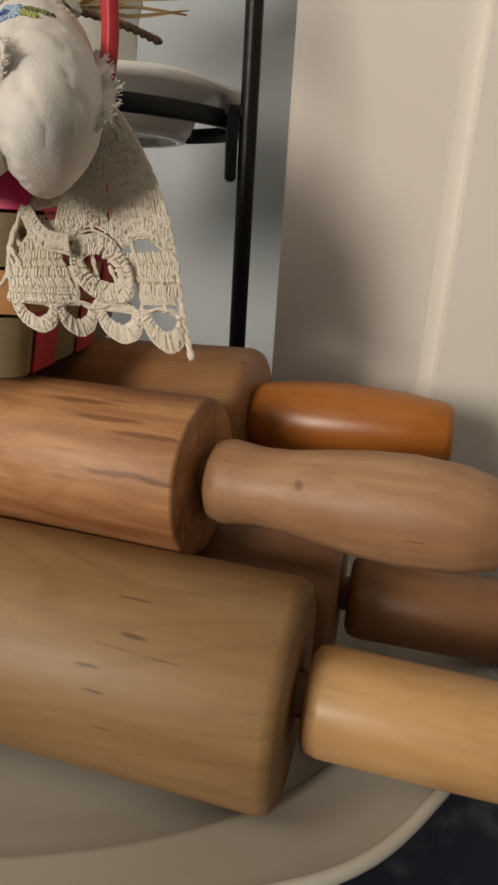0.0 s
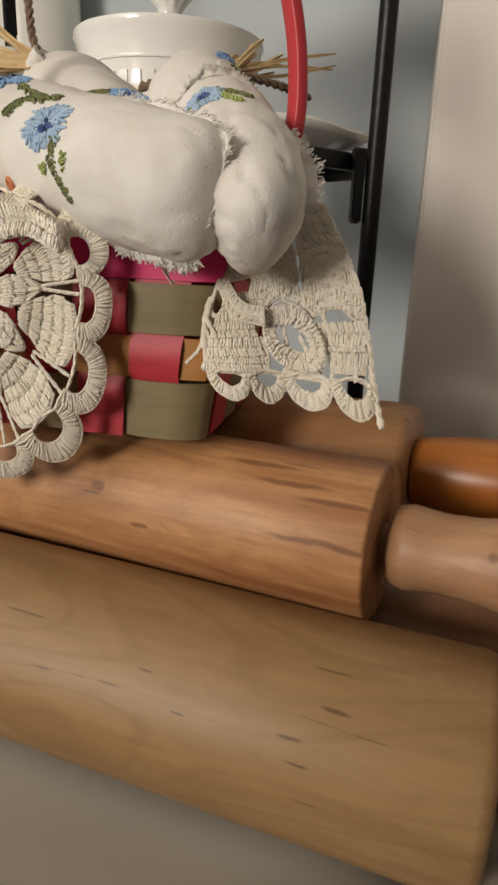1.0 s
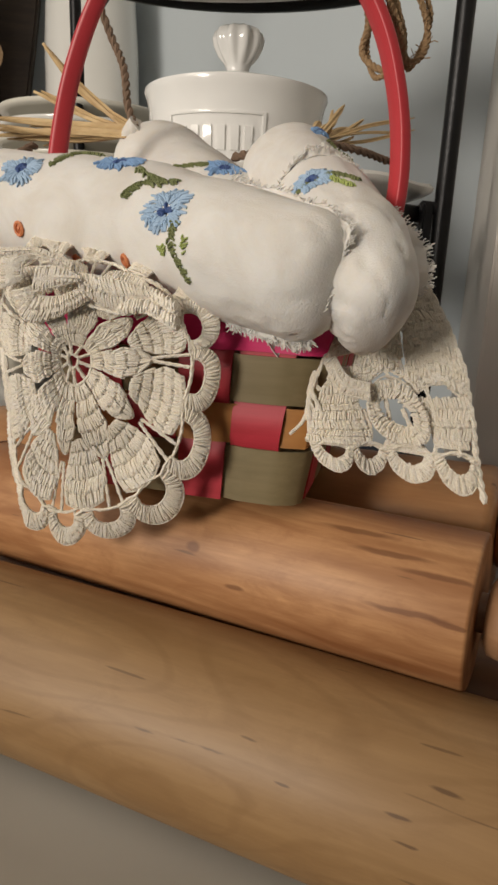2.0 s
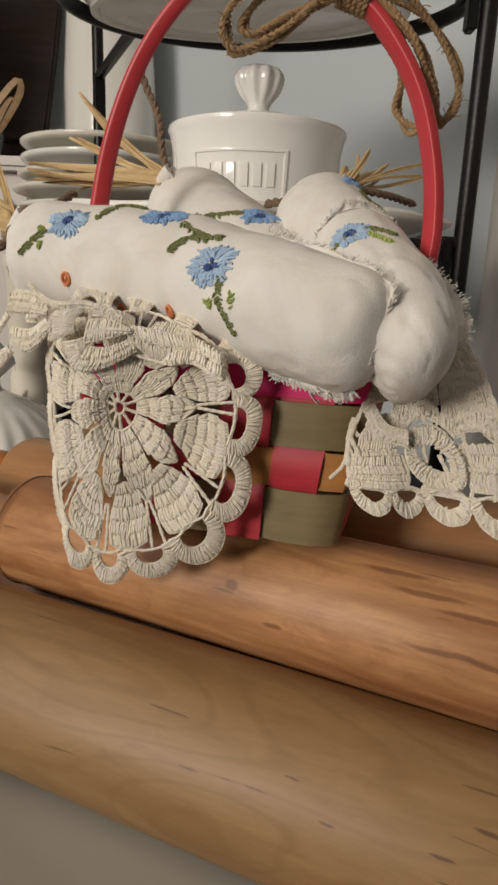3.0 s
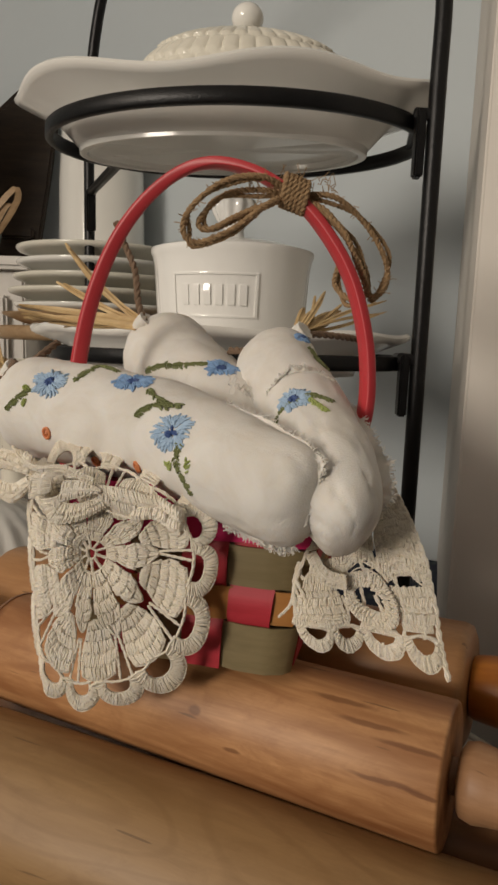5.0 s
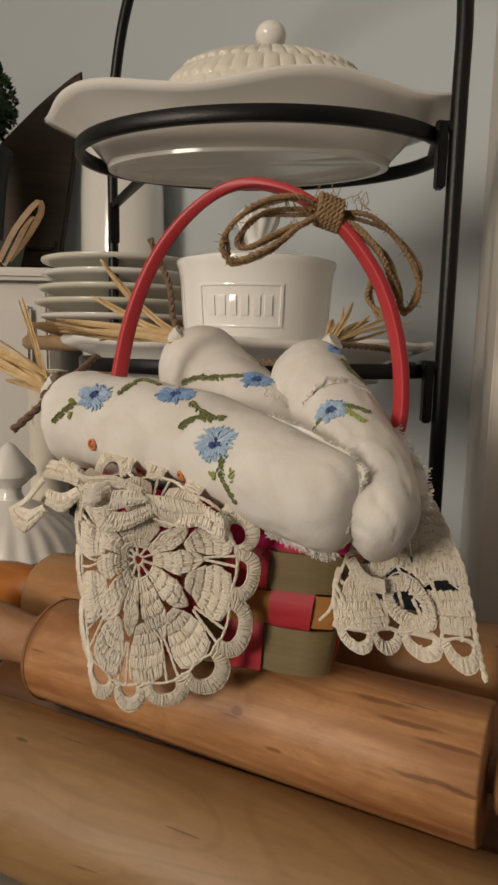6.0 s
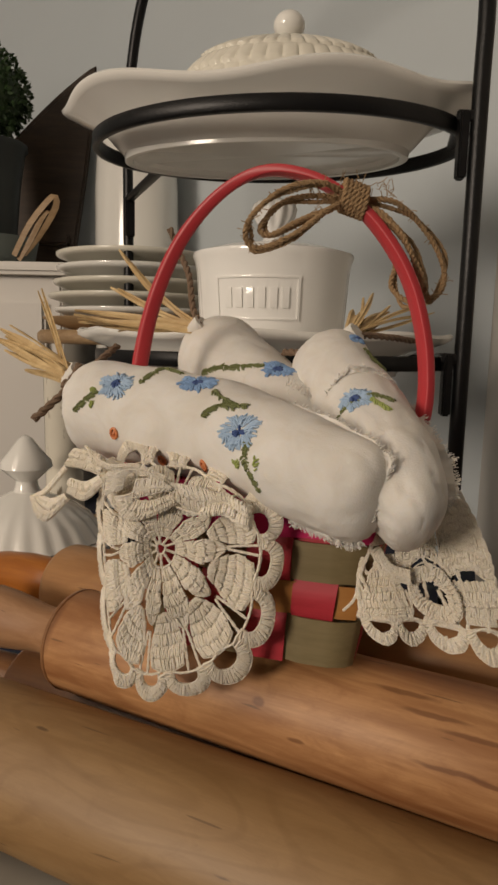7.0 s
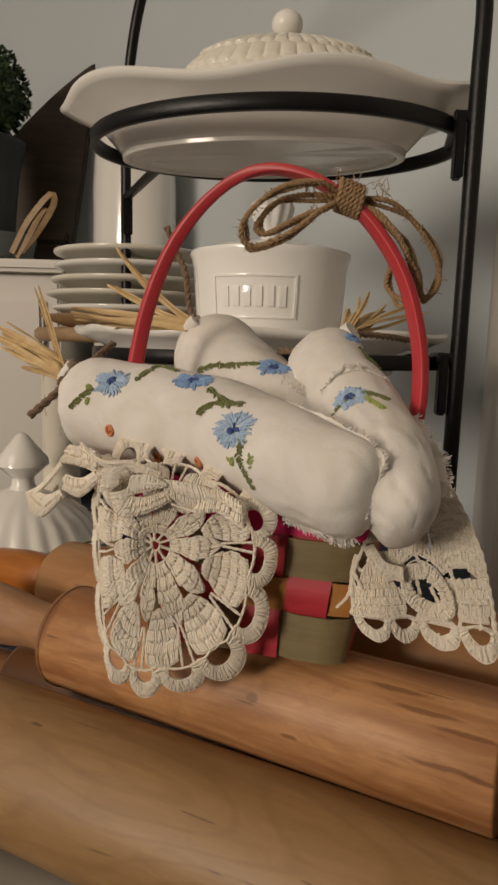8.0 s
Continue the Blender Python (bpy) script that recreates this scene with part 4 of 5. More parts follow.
def leaf(parent, places, wide, mat, seed):
    """A sprig of small slanted stitches along a line."""
    rg = random.Random(seed)
    run = sum((Vector(q) - Vector(p)).length for p, q in zip(places, places[1:]))
    count = max(4, int(run / 0.0007))
    line = spline(places, count + 1)
    bm = bmesh.new()
    for k in range(count):
        p, n = on_skin(parent, line[k], 0.0003)
        t = (line[k + 1] - line[k]).normalized()
        s = n.cross(t)
        for side in (-1, 1):
            if rg.random() < 0.9:
                q, _ = on_skin(parent, p + (s * side * wide * rg.uniform(0.4, 1.3) + t * 0.0012), 0.0002)
                floss(bm, p, q, n, 0.00034)
    part("leaf", bm, mat, parent, "embroidered green leaf sprig")


def dot(parent, centre, normal, seed):
    n, u, v = basis(normal)
    centre, n = on_skin(parent, centre)
    bm = bmesh.new()
    ring = [on_skin(parent, centre + u * math.cos(k * 0.5236) * 0.0015 + v * math.sin(k * 0.5236) * 0.0019, 0.0003)[0] for k in range(12)]
    tube(ring, 0.00055, 6, bm, closed=True)
    floss(bm, centre - v * 0.001, centre + v * 0.001, n, 0.0006)
    part("stitched_dot", bm, SALMON, parent, "orange stitched dot")


flower(front, (-0.0533, 0.2462, 0.2245), (-0.25, -0.65, 0.72), 0.0088, PALEBLUE, NAVY, 1)
flower(front, (-0.0215, 0.2356, 0.2259), (-0.11, -0.26, 0.96), 0.0088, BLUE, NAVY, 2)
flower(front, (-0.0055, 0.2118, 0.2121), (-0.36, -0.83, 0.43), 0.0092, PALEBLUE, NAVY, 3)
flower(middle, (0.0091, 0.2789, 0.2303), (-0.04, -0.49, 0.87), 0.0084, BLUE, NAVY, 4)
flower(right, (0.0340, 0.2300, 0.2237), (-0.41, -0.45, 0.79), 0.008, PALEBLUE, NAVY, 5)
flower(right, (0.0440, 0.2780, 0.2470), (0.30, -0.45, 0.80), 0.0045, BLUE, NAVY, 6)
leaf(front, [(-0.0698, 0.2484, 0.2137), (-0.0655, 0.2471, 0.2178), (-0.0608, 0.2466, 0.2219)], 0.0013, GREEN, 0)
leaf(front, [(-0.0635, 0.2481, 0.2232), (-0.0619, 0.2469, 0.2214)], 0.001, LIME, 1)
leaf(front, [(-0.0627, 0.2444, 0.2147), (-0.0622, 0.2452, 0.2177)], 0.001, LIME, 2)
leaf(front, [(-0.0433, 0.2429, 0.2245), (-0.041, 0.2455, 0.2265), (-0.0384, 0.2485, 0.2279)], 0.0014, GREEN, 3)
leaf(front, [(-0.0389, 0.2494, 0.2284), (-0.0347, 0.2516, 0.2291), (-0.0286, 0.2441, 0.2277)], 0.0011, GREEN, 4)
leaf(front, [(-0.0156, 0.2289, 0.2239), (-0.0105, 0.222, 0.2215), (-0.0034, 0.2183, 0.2197)], 0.0012, GREEN, 5)
leaf(front, [(-0.019, 0.2219, 0.2158), (-0.0159, 0.2216, 0.2183), (-0.0127, 0.221, 0.22)], 0.0013, GREEN, 6)
leaf(front, [(-0.0128, 0.2212, 0.2202), (-0.01, 0.2201, 0.2199), (-0.0076, 0.2184, 0.219)], 0.0013, GREEN, 7)
leaf(front, [(-0.0024, 0.2079, 0.2092), (-0.0031, 0.2068, 0.206), (-0.0028, 0.2063, 0.203)], 0.0017, GREEN, 8)
leaf(front, [(-0.0026, 0.2062, 0.2026), (-0.0007, 0.2046, 0.1985), (0.0021, 0.2034, 0.1948)], 0.001, GREEN, 9)
leaf(front, [(-0.0055, 0.2081, 0.2007), (-0.006, 0.2096, 0.2034)], 0.0015, LIME, 10)
leaf(front, [(0.0007, 0.2031, 0.2018), (0.0017, 0.2029, 0.2045)], 0.0015, LIME, 11)
leaf(middle, [(-0.025, 0.3022, 0.2266), (-0.0162, 0.2937, 0.2293), (-0.0055, 0.2839, 0.2304)], 0.0015, GREEN, 12)
leaf(middle, [(-0.0065, 0.2852, 0.2306), (-0.0018, 0.2826, 0.2313), (0.0028, 0.2809, 0.232)], 0.001, GREEN, 13)
leaf(right, [(0.0306, 0.231, 0.2128), (0.0336, 0.2317, 0.2162), (0.0363, 0.232, 0.2187)], 0.0009, GREEN, 14)
leaf(right, [(0.0363, 0.232, 0.2187), (0.0413, 0.2312, 0.2218), (0.0475, 0.2269, 0.2211)], 0.0011, GREEN, 15)
leaf(right, [(0.0407, 0.2297, 0.2203), (0.0429, 0.2241, 0.2189), (0.045, 0.2199, 0.2175)], 0.001, LIME, 16)
leaf(right, [(0.0480, 0.2720, 0.2430), (0.0505, 0.2640, 0.2380), (0.0510, 0.2570, 0.2330)], 0.0016, GREEN, 17)
dot(front, (-0.0521, 0.2406, 0.207), (-0.36, -0.91, -0.23), 0)
dot(front, (-0.0337, 0.2332, 0.1981), (-0.67, -0.61, -0.43), 1)
dot(front, (-0.0185, 0.2216, 0.1984), (-0.59, -0.77, -0.24), 2)


# ---- the plate stand ----
SX, SY = 0.003, 0.53
stand = thing("plate_stand", "black wrought-iron two-tier plate stand with an arched top", "plate stand", pose(SX, SY, 0))
ARM = Vector((0.1320, -0.100, 0))
FAR = Vector((-0.138, 0.170, 0))


def bar(line, wide, thick, bm=None):
    """A flat iron bar along a level line, upright on its edge."""
    bm = bm or bmesh.new()
    line = [Vector(p) for p in line]
    closed = (line[0] - line[-1]).length < 1e-6
    if closed:
        line = line[:-1]
    n = len(line)
    rings = []
    for i, p in enumerate(line):
        t = (line[(i + 1) % n] - line[i - 1]) if closed else (line[min(i + 1, n - 1)] - line[max(i - 1, 0)])
        out = Vector((t.y, -t.x, 0)).normalized()
        c = thick * 0.35
        rings.append([bm.verts.new(p + out * x + Vector((0, 0, z))) for x, z in ((-thick, -wide + c), (-thick + c, -wide), (thick - c, -wide), (thick, -wide + c), (thick, wide - c), (thick - c, wide), (-thick + c, wide), (-thick, wide - c))])
    for a, b in list(zip(rings, rings[1:])) + ([(rings[-1], rings[0])] if closed else []):
        for k in range(8):
            bm.faces.new((a[k], a[(k + 1) % 8], b[(k + 1) % 8], b[k]))
    if not closed:
        bm.faces.new(rings[0])
        bm.faces.new(rings[-1])
    return bm


for foot, inward in ((ARM, -1), (FAR, -1)):
    up = [foot + Vector((0, 0, z)) for z in (0.0, 0.1, 0.2, 0.3, 0.4)]
    top = [foot * f + Vector((0, 0, z)) for f, z in ((1.0, 0.45), (0.97, 0.50), (0.86, 0.56), (0.62, 0.62), (0.3, 0.655), (0.0, 0.665))]
    part("post", tube(spline(up + top, 60), 0.0052, 12), IRON, stand)
    part("foot", tube(spline([foot * 0.85 + Vector((0, 0, 0.006)), foot + Vector((0, 0, 0.006)), foot * 1.25 + Vector((0, 0, 0.004))], 10), 0.0052, 10), IRON, stand)
OVAL = Matrix.Translation((0.0075, -0.0415, 0)) @ Matrix.Rotation(radians(-8), 4, "Z")
for z in (0.2295, 0.3790):
    ring = [OVAL @ Vector((0.129 * math.cos(k * math.pi / 48), 0.086 * math.sin(k * math.pi / 48), z)) for k in range(97)]
    part("ring", bar(ring, 0.0048, 0.0028), IRON, stand)
    for foot, s in ((ARM, 1), (FAR, -1)):
        hold = OVAL @ (Vector((0.125, 0.020, z + 0.003)) if s > 0 else Vector((-0.097, 0.056, z + 0.003)))
        end = foot + Vector((0, 0, z + 0.003))
        d = Vector((hold.x - foot.x, hold.y - foot.y, 0)).normalized()
        side = Vector((-1, 0, 0)) if s > 0 else d
        knee = end + side * 0.010 + Vector((0, 0, 0.001))
        arm = part("bracket", bar([hold, hold.lerp(knee, 0.5), knee, end], 0.0034, 0.004), IRON, stand)
        grip = box((0.006, 0.009, 0.040), (0, 0, 0), 0.0012)
        bmesh.ops.transform(grip, matrix=Matrix.Translation(foot + side * 0.0095 + Vector((0, 0, z - 0.014))) @ Matrix.Rotation(math.atan2(side.y, side.x), 4, "Z"), verts=grip.verts)
        part("clip", grip, IRON, arm)

# ---- what stands on the tiers ----


def wavy_plate(rim, depth, foot, lobes, wave, lift, turn=0.0):
    def f(a, r, z):
        s = max(0.0, (r / rim - 0.62) / 0.38)
        c = math.cos(lobes * a + turn)
        return r * (1 + wave * s * c), z + lift * s * s * c
    prof = [(0, 0.004), (foot * 0.98, 0.004), (foot * 1.06, 0.006), (rim * 0.78, depth * 0.62), (rim * 0.93, depth * 0.93), (rim * 0.985, depth), (rim, depth - 0.002), (rim * 0.995, depth - 0.0045), (rim * 0.97, depth - 0.0065), (rim * 0.78, depth * 0.62 - 0.006), (foot * 1.06, 0.0005), (foot * 1.02, -0.003), (foot * 0.96, -0.003), (foot * 0.93, 0), (0, 0)]
    return lathe(prof, 160, wave=f)


plate = thing("platter", "large oval white scalloped porcelain platter on the upper ring", "platter", pose(SX - 0.001, 0.490, 0.3725, 0, 0, -8))
dish = wavy_plate(0.1480, 0.0300, 0.098, 6, 0.024, 0.0032, 0.94)
for vert in dish.verts:
    far = max(0.0, (math.hypot(vert.co.x, vert.co.y) - 0.10) / 0.054)
    vert.co.y *= 0.50 + 0.10 * far
    vert.co.z += 0.004 * (vert.co.x / 0.154) ** 2
part("dish", dish, PORCELAIN, plate)
foot_ring = lathe([(0.0945, 0.0), (0.0955, -0.0040), (0.0985, -0.0045), (0.1010, -0.0040), (0.1020, 0.0005)], 120)
bmesh.ops.scale(foot_ring, vec=(1, 0.50, 1), verts=foot_ring.verts)
part("foot_ring", foot_ring, PORCELAIN, plate)
plate = thing("platter", "oval white porcelain platter on the lower ring", "platter", pose(SX - 0.001, 0.490, 0.2230, 0, 0, -8))
dish = wavy_plate(0.138, 0.026, 0.098, 8, 0.01, 0.001)
for vert in dish.verts:
    vert.co.y *= 0.64
part("dish", dish, PORCELAIN, plate)
foot_ring = lathe([(0.0945, 0.0), (0.0955, -0.0040), (0.0985, -0.0045), (0.1010, -0.0040), (0.1020, 0.0005)], 120)
bmesh.ops.scale(foot_ring, vec=(1, 0.64, 1), verts=foot_ring.verts)
part("foot_ring", foot_ring, PORCELAIN, plate)

dome = thing("cheese_dome", "cream embossed porcelain lid with a round knob on the plate", "lid", pose(0.018, 0.490, 0.3765))


def leaf_relief(a, r, z):
    """Overlapping rows of scales."""
    if 0.020 < r < 0.0765 and z > 0.012:
        band = (0.093 - z) / 0.081 * 5
        row, down = int(band), band - int(band)
        across = (20 * a / (2 * math.pi) * 2 + 0.5 * (row % 2)) % 1 * 2 - 1
        lift = max(0.0, 1 - across * across) ** 0.5 * (0.35 + 0.65 * down) if down < 0.92 else 0.1
        return r * (1 + 0.035 * (lift - 0.5)), z + 0.0022 * (lift - 0.5)
    return r, z


prof = [(0.0, 0.096), (0.012, 0.0955), (0.022, 0.093)]
prof += [(0.022 + 0.052 * math.sin(math.pi / 2 * k / 48), 0.012 + 0.081 * math.cos(math.pi / 2 * k / 48) ** 0.62) for k in range(1, 48)]
prof += [(0.0755, 0.012), (0.0765, 0.006), (0.0755, 0.002), (0.072, 0.002), (0.070, 0.012), (0.0, 0.088)]
FLAT = Matrix.Diagonal((1.06, 0.60, 0.75, 1))
part("cover", lathe(prof, 320, wave=leaf_relief, m=FLAT), CREAMWARE, dome)
part("knob", lathe([(0, 0.094), (0.006, 0.094), (0.0055, 0.098)] + [(0.0128 * math.sin(math.pi * (0.16 + 0.84 * k / 14)), 0.1095 - 0.0128 * math.cos(math.pi * (0.16 + 0.84 * k / 14))) for k in range(15)], 40, m=Matrix.Diagonal((0.86, 0.86, 0.75, 1))), PORCELAIN, dome)

crock = thing("lidded_canister", "white glazed canister with an embossed panel and knobbed lid", "canister", pose(0.0123, 0.5360, 0.2268) @ Matrix.Scale(1.03, 4))
flute = lambda a, r, z: (r * (1 + (0.008 * math.cos(48 * a) if 0.054 < r and 0.006 < z < 0.060 and math.sin(a) > -0.4 else 0)), z)
part("body", lathe([(0, 0.001), (0.050, 0.001), (0.0525, 0.003), (0.0545, 0.010), (0.0570, 0.040), (0.0592, 0.066), (0.0608, 0.0745), (0.0622, 0.0775), (0.0618, 0.0800), (0.0580, 0.0795), (0.0560, 0.070), (0.0500, 0.008), (0, 0.006)], 192, wave=flute), LIT_GLAZE, crock)
lid = part("lid", lathe([(0, 0.0905), (0.015, 0.0900), (0.040, 0.0860), (0.0550, 0.0820), (0.0575, 0.0806), (0.0565, 0.0795), (0.0, 0.079)], 96), LIT_GLAZE, crock)
ribs = lambda a, r, z: (r * (1 + (0.07 * math.cos(10 * a) if z > 0.099 else 0)), z)
part("knob", lathe([(0, 0.089), (0.0105, 0.0893), (0.0085, 0.0920), (0.0075, 0.0960), (0.0085, 0.0990), (0.0125, 0.1040), (0.0155, 0.1100), (0.0165, 0.1150), (0.0150, 0.1190), (0.0100, 0.1215), (0, 0.1222)], 80, wave=ribs), LIT_GLAZE, lid)


def curved(x0, x1, z0, z1, depth, radius=0.0585):
    """A raised bar on the canister's front."""
    bm = bmesh.new()
    n = max(2, int((x1 - x0) / 0.002) + 1)
    rings = []
    for i in range(n):
        a = -math.pi / 2 + (x0 + (x1 - x0) * i / (n - 1)) / radius
        ring = []
        for z, d in ((z0, -0.002), (z0, depth * 0.7), (z0 + 0.0005, depth), (z1 - 0.0005, depth), (z1, depth * 0.7), (z1, -0.002)):
            r = radius + 0.0590 * 0 + (z - 0.045) * 0.085 + d - 0.0005
            ring.append(bm.verts.new((r * math.cos(a), r * math.sin(a), z)))
        rings.append(ring)
    for a, b in zip(rings, rings[1:]):
        for k in range(6):
            bm.faces.new((a[k], a[(k + 1) % 6], b[(k + 1) % 6], b[k]))
    bm.faces.new(rings[0])
    bm.faces.new(rings[-1])
    return bm


for x0, x1, z0, z1 in ((-0.044, 0.017, 0.0585, 0.0603), (-0.044, 0.017, 0.0295, 0.0313), (-0.0455, -0.0437, 0.0295, 0.0603), (0.0167, 0.0185, 0.0295, 0.0603)):
    part("panel_rim", curved(x0, x1, z0, z1, 0.0005), LIT_GLAZE, crock)
for k in range(6):
    x = -0.037 + 0.0085 * k
    part("raised_mark", curved(x, x + 0.0050, 0.038, 0.052, 0.0005), LIT_GLAZE, crock)

# ---- stacked plates on a wooden riser ----
TAN = wood("tan_wood", (0.40, 0.27, 0.15), (0.30, 0.19, 0.10), (0.26, 0.16, 0.08), 0.55)
riser = thing("wooden_pedestal", "tan turned wooden pedestal under stacked plates", "pedestal", pose(-0.1425, 0.782, 0))
part("foot", lathe([(0, 0), (0.085, 0), (0.088, 0.006), (0.07, 0.016), (0.03, 0.03), (0, 0.03)], 64), TAN, riser)
part("stem", lathe([(0, 0.03), (0.028, 0.03), (0.022, 0.06), (0.03, 0.12), (0.022, 0.19), (0.035, 0.235), (0, 0.235)], 48), TAN, riser)
part("board", lathe([(0, 0.235), (0.108, 0.235), (0.112, 0.239), (0.112, 0.246), (0.108, 0.250), (0, 0.250)], 96), TAN, riser)
bowl = thing("wooden_plate", "shallow tan wooden plate under white plates", "plate", pose(-0.1425, 0.782, 0.250))
part("dish", lathe([(0, 0.0), (0.07, 0.0), (0.085, 0.004), (0.105, 0.012), (0.106, 0.0145), (0.103, 0.0145), (0.083, 0.008), (0, 0.006)], 96), TAN, bowl)
rs = random.Random(2)
z = 0.2575
for k in range(5):
    big = k < 3
    r = 0.0955 if big else 0.0900
    plate = thing("plate", "cream stoneware dinner plate in a stack" if big else "white salad plate in a stack", "plate", pose(-0.1425 + rs.uniform(-0.003, 0.003), 0.782 + rs.uniform(-0.003, 0.003), z), "stacked plates")
    part("dish", lathe([(0, 0.004), (r * 0.6, 0.004), (r * 0.72, 0.009), (r * 0.965, 0.0168), (r * 0.985, 0.0180), (r, 0.0172), (r * 1.002, 0.0150), (r * 0.985, 0.0130), (r * 0.93, 0.0112), (r * 0.70, 0.0040), (r * 0.62, 0.0002), (r * 0.57, 0.0002), (0, 0.0015)], 96), CREAMWARE if k % 3 else PORCELAIN, plate)
    z += 0.0155

jug = thing("jug", "tall white glazed jug standing behind the stacked plates", "jug", pose(-0.168, 0.937, 0.0008) @ Matrix.Diagonal((0.88, 0.88, 1, 1)))
part("body", lathe([(0, 0), (0.050, 0), (0.053, 0.004), (0.060, 0.06), (0.065, 0.16), (0.066, 0.30), (0.064, 0.44), (0.059, 0.51), (0.061, 0.55), (0.058, 0.551), (0.055, 0.51), (0.058, 0.40), (0.058, 0.30), (0.055, 0.06), (0, 0.01)], 80), PORCELAIN, jug)
part("lip", lathe([(0.058, 0.552), (0.0605, 0.5545), (0.063, 0.552), (0.0605, 0.5495), (0.058, 0.552)], 80), PORCELAIN, jug)

# ---- the corner behind: cupboard, topiary, leaning dough board ----
cupboard = thing("cupboard", "white painted low cupboard in the corner", "cupboard", pose(-0.46, 0.985, 0, 0, 0, 0))
part("body", box((0.40, 0.20, 0.322), (0, 0, 0.161), 0.003), BEIGE, cupboard)
part("top", box((0.43, 0.235, 0.016), (0, -0.006, 0.330), 0.005), BEIGE, cupboard)
part("door", box((0.36, 0.012, 0.27), (0, -0.1065, 0.155), 0.004), BEIGE, cupboard)
DARKWOOD = wood("dark_walnut", (0.060, 0.036, 0.022), (0.035, 0.021, 0.013), (0.03, 0.018, 0.01), 0.5, 0.3)
board = thing("dough_board", "dark walnut dough board leaning on the wall", "board", pose(-0.385, 1.035, 0.339, -6, 0, 4))
outline = spline([(0.095, 0.0, 0), (0.104, 0.05, 0), (0.119, 0.155, 0), (0.129, 0.245, 0), (0.135, 0.305, 0), (0.130, 0.315, 0), (0.094, 0.286, 0), (0.056, 0.250, 0), (-0.02, 0.170, 0), (-0.09, 0.10, 0), (-0.10, 0.0, 0)], 40)
bm = prism([(p.x, p.y) for p in outline], -0.009, 0.009, 0.003)
bmesh.ops.rotate(bm, matrix=Matrix.Rotation(radians(90), 3, "X"), verts=bm.verts)
part("slab", bm, DARKWOOD, board)
part("cleat", box((0.17, 0.012, 0.016), (0.01, -0.013, 0.05), 0.003), DARKWOOD, board)

URN = plain("grey_green_zinc", (0.16, 0.19, 0.18), 0.55, 0.3, 0.25, 30, 0.2)
DARKZINC = plain("dark_zinc", (0.035, 0.042, 0.042), 0.5, 0.4, 0.25, 30, 0.2)
BOX_LEAF = plain("boxwood_leaf", (0.035, 0.075, 0.022), 0.5, vary=0.5, scale=120)
topiary = thing("topiary", "dark green boxwood topiary ball in a zinc urn", "topiary", pose(-0.366, 0.925, 0.338))
part("saucer", lathe([(0, 0), (0.046, 0), (0.056, 0.010), (0.062, 0.036), (0.058, 0.036), (0.05, 0.012), (0, 0.008)], 64), URN, topiary)
part("urn", lathe([(0, 0.008), (0.030, 0.008), (0.032, 0.03), (0.040, 0.11), (0.047, 0.150), (0.050, 0.153), (0.050, 0.160), (0.044, 0.160), (0.040, 0.148), (0, 0.145)], 64), DARKZINC, topiary)
rl = random.Random(7)
bm = bmesh.new()
for k in range(1900):
    d = Vector((rl.gauss(0, 1), rl.gauss(0, 1), rl.gauss(0, 1))).normalized()
    p = Vector((-0.012, 0, 0.224)) + d * (0.064 + rl.uniform(-0.008, 0.005)) * (1 + 0.06 * noise.noise(d * 4))
    e = (d + Vector((rl.uniform(-1, 1), rl.uniform(-1, 1), rl.uniform(-1, 1))) * 0.9).normalized() * 0.009
    s = e.cross(d + Vector((0.01, 0.3, 0.2))).normalized() * 0.0028
    bm.faces.new([bm.verts.new(v) for v in (p - e * 0.5, p + s, p + e * 0.6, p - s)])
bmesh.ops.create_icosphere(bm, subdivisions=3, radius=0.056, matrix=Matrix.Translation((-0.012, 0, 0.224)))
part("crown", bm, BOX_LEAF, topiary, smooth=False)
knotted = thing("raffia_bow", "pale raffia bow beside the topiary", "bow")
part("loop", blade([(-0.315, 0.865, 0.345), (-0.292, 0.862, 0.385), (-0.262, 0.860, 0.418), (-0.258, 0.860, 0.405), (-0.280, 0.862, 0.370), (-0.300, 0.865, 0.345)], 0.004), TAN, knotted)
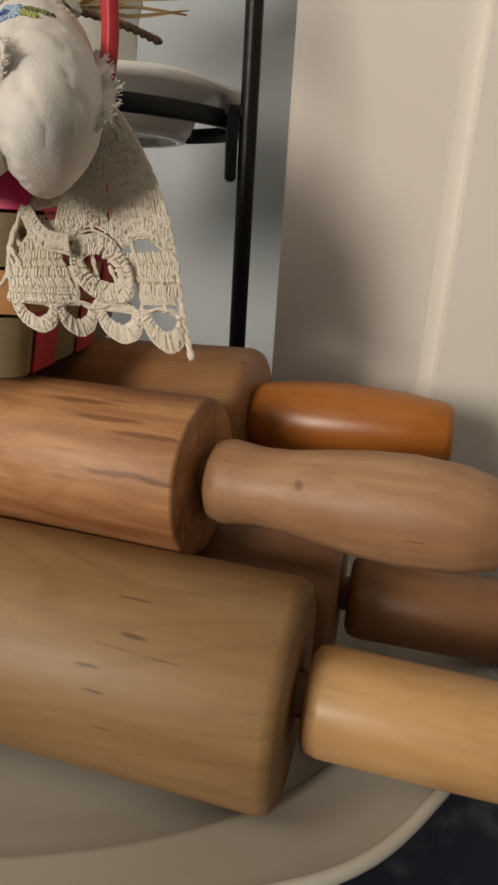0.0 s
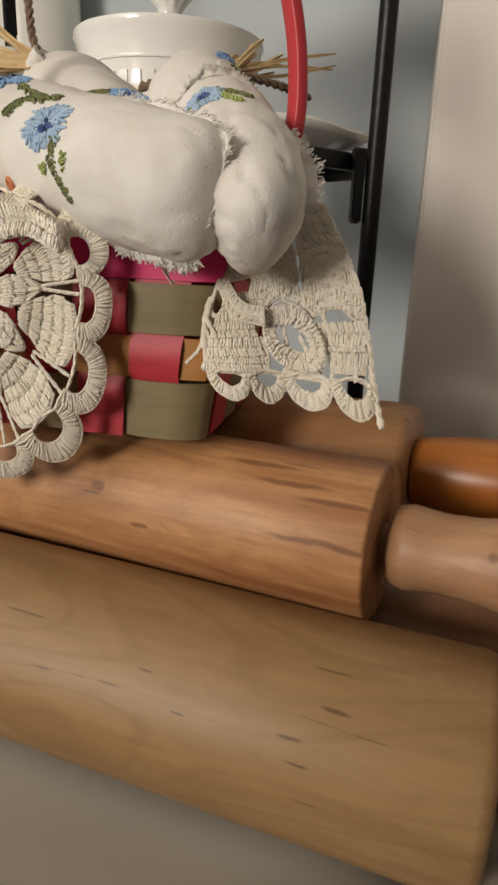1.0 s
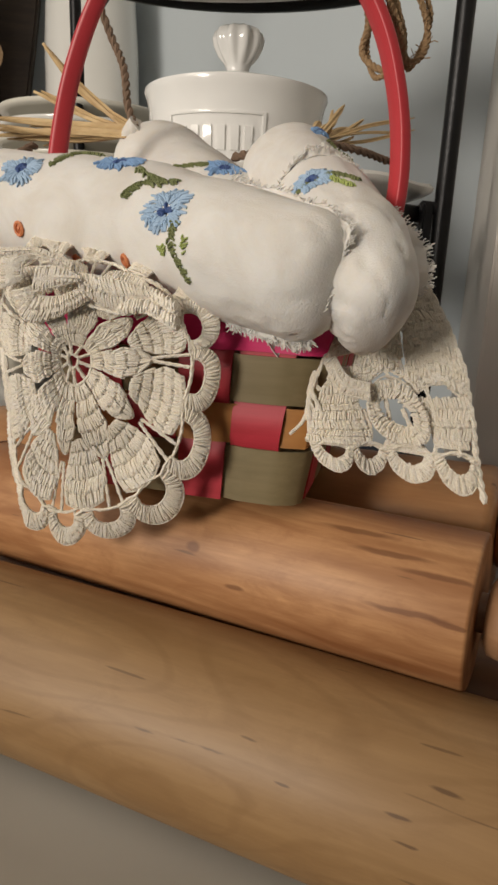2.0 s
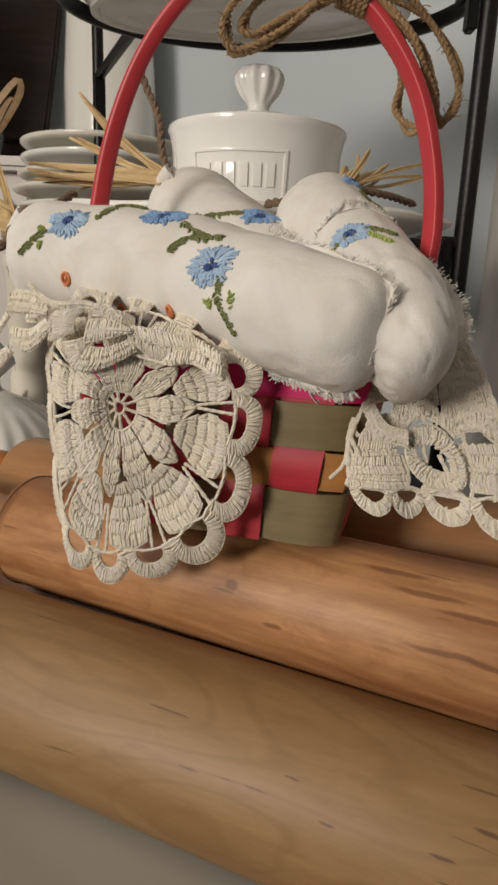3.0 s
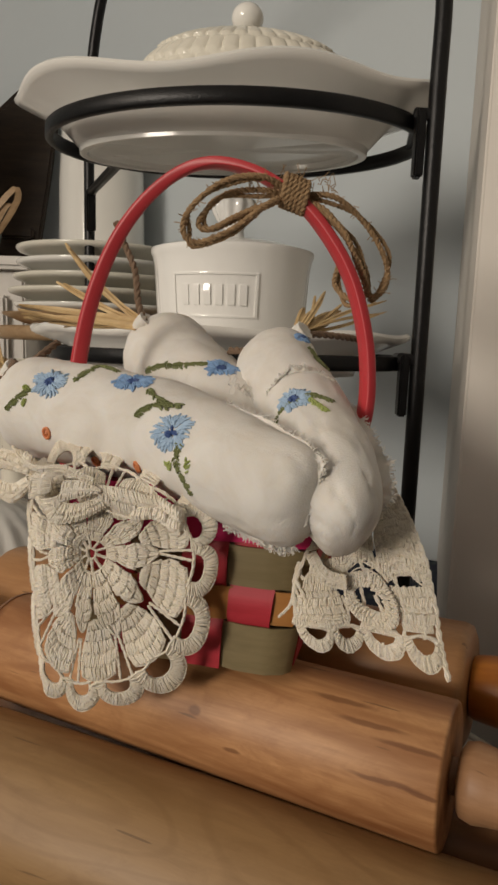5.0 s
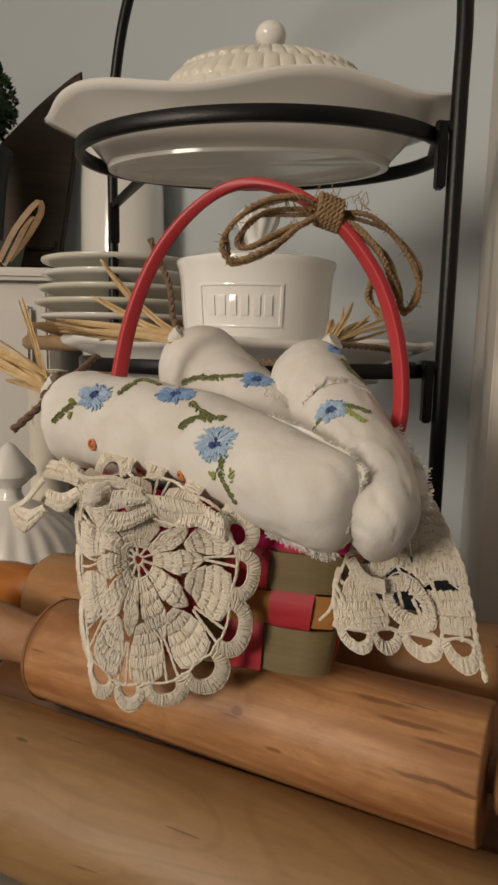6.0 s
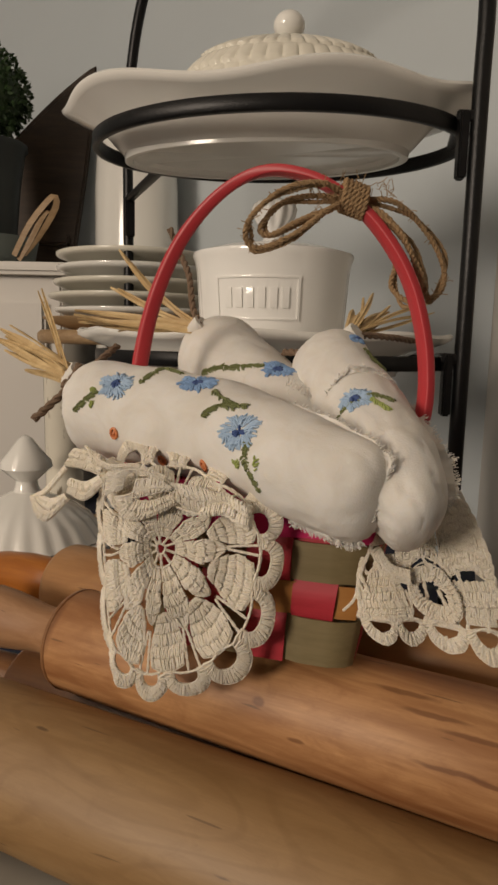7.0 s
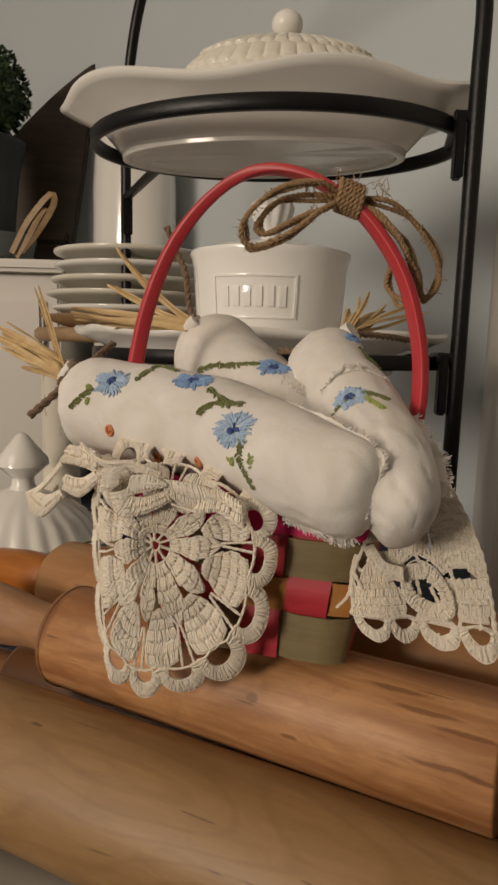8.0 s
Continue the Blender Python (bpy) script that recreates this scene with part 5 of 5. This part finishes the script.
part("loop", blade([(-0.310, 0.868, 0.340), (-0.295, 0.866, 0.362), (-0.275, 0.864, 0.396), (-0.266, 0.866, 0.400)], 0.0035), TAN, knotted)

# ---- tureen and chippy candlestick on the table ----
tureen = thing("tureen", "white glazed ribbed tureen with a pointed knob", "tureen", pose(-0.182, 0.51, 0.0008))
rib = lambda a, r, z: (r * (1 + (0.02 * math.cos(24 * a) if 0.045 < r else 0)), z)
part("bowl", lathe([(0, 0), (0.035, 0), (0.038, 0.006), (0.036, 0.012), (0.052, 0.035), (0.062, 0.060), (0.066, 0.074), (0.069, 0.079), (0.064, 0.081), (0.060, 0.072), (0.04, 0.03), (0, 0.02)], 144, wave=rib), PORCELAIN, tureen)
cover = part("lid", lathe([(0.0, 0.119), (0.012, 0.118), (0.022, 0.113), (0.038, 0.106), (0.050, 0.096), (0.058, 0.085), (0.0615, 0.0815), (0.058, 0.080), (0, 0.095)], 144, wave=rib), PORCELAIN, tureen)
part("knob", lathe([(0, 0.117), (0.011, 0.1175), (0.009, 0.122), (0.0085, 0.127), (0.013, 0.131), (0.0205, 0.138), (0.0195, 0.143), (0.012, 0.152), (0.005, 0.161), (0, 0.164)], 48), PORCELAIN, cover)
CHIPPY, kt, kb = material("chipped_white_paint", 0.7)
spots = noise_out(kt, coords(kt, (160, 160, 40)), 1.0, 4)
kt.links.new(ramp(kt, spots, [(0.60, (0.66, 0.62, 0.53)), (0.66, (0.20, 0.16, 0.11))]), kb.inputs["Base Color"])
stick = thing("candlestick", "chippy white painted wooden candlestick", "candlestick", pose(-0.170, 0.575, 0.0008))
part("base", lathe([(0, 0), (0.036, 0), (0.038, 0.006), (0.030, 0.014), (0.018, 0.022), (0, 0.022)], 48), CHIPPY, stick)
part("shaft", lathe([(0, 0.022), (0.014, 0.022), (0.0165, 0.06), (0.0165, 0.120), (0.0150, 0.124), (0.0165, 0.128), (0.0165, 0.205), (0.0185, 0.210), (0.0185, 0.218), (0.012, 0.219), (0.011, 0.212), (0, 0.212)], 48), CHIPPY, stick)
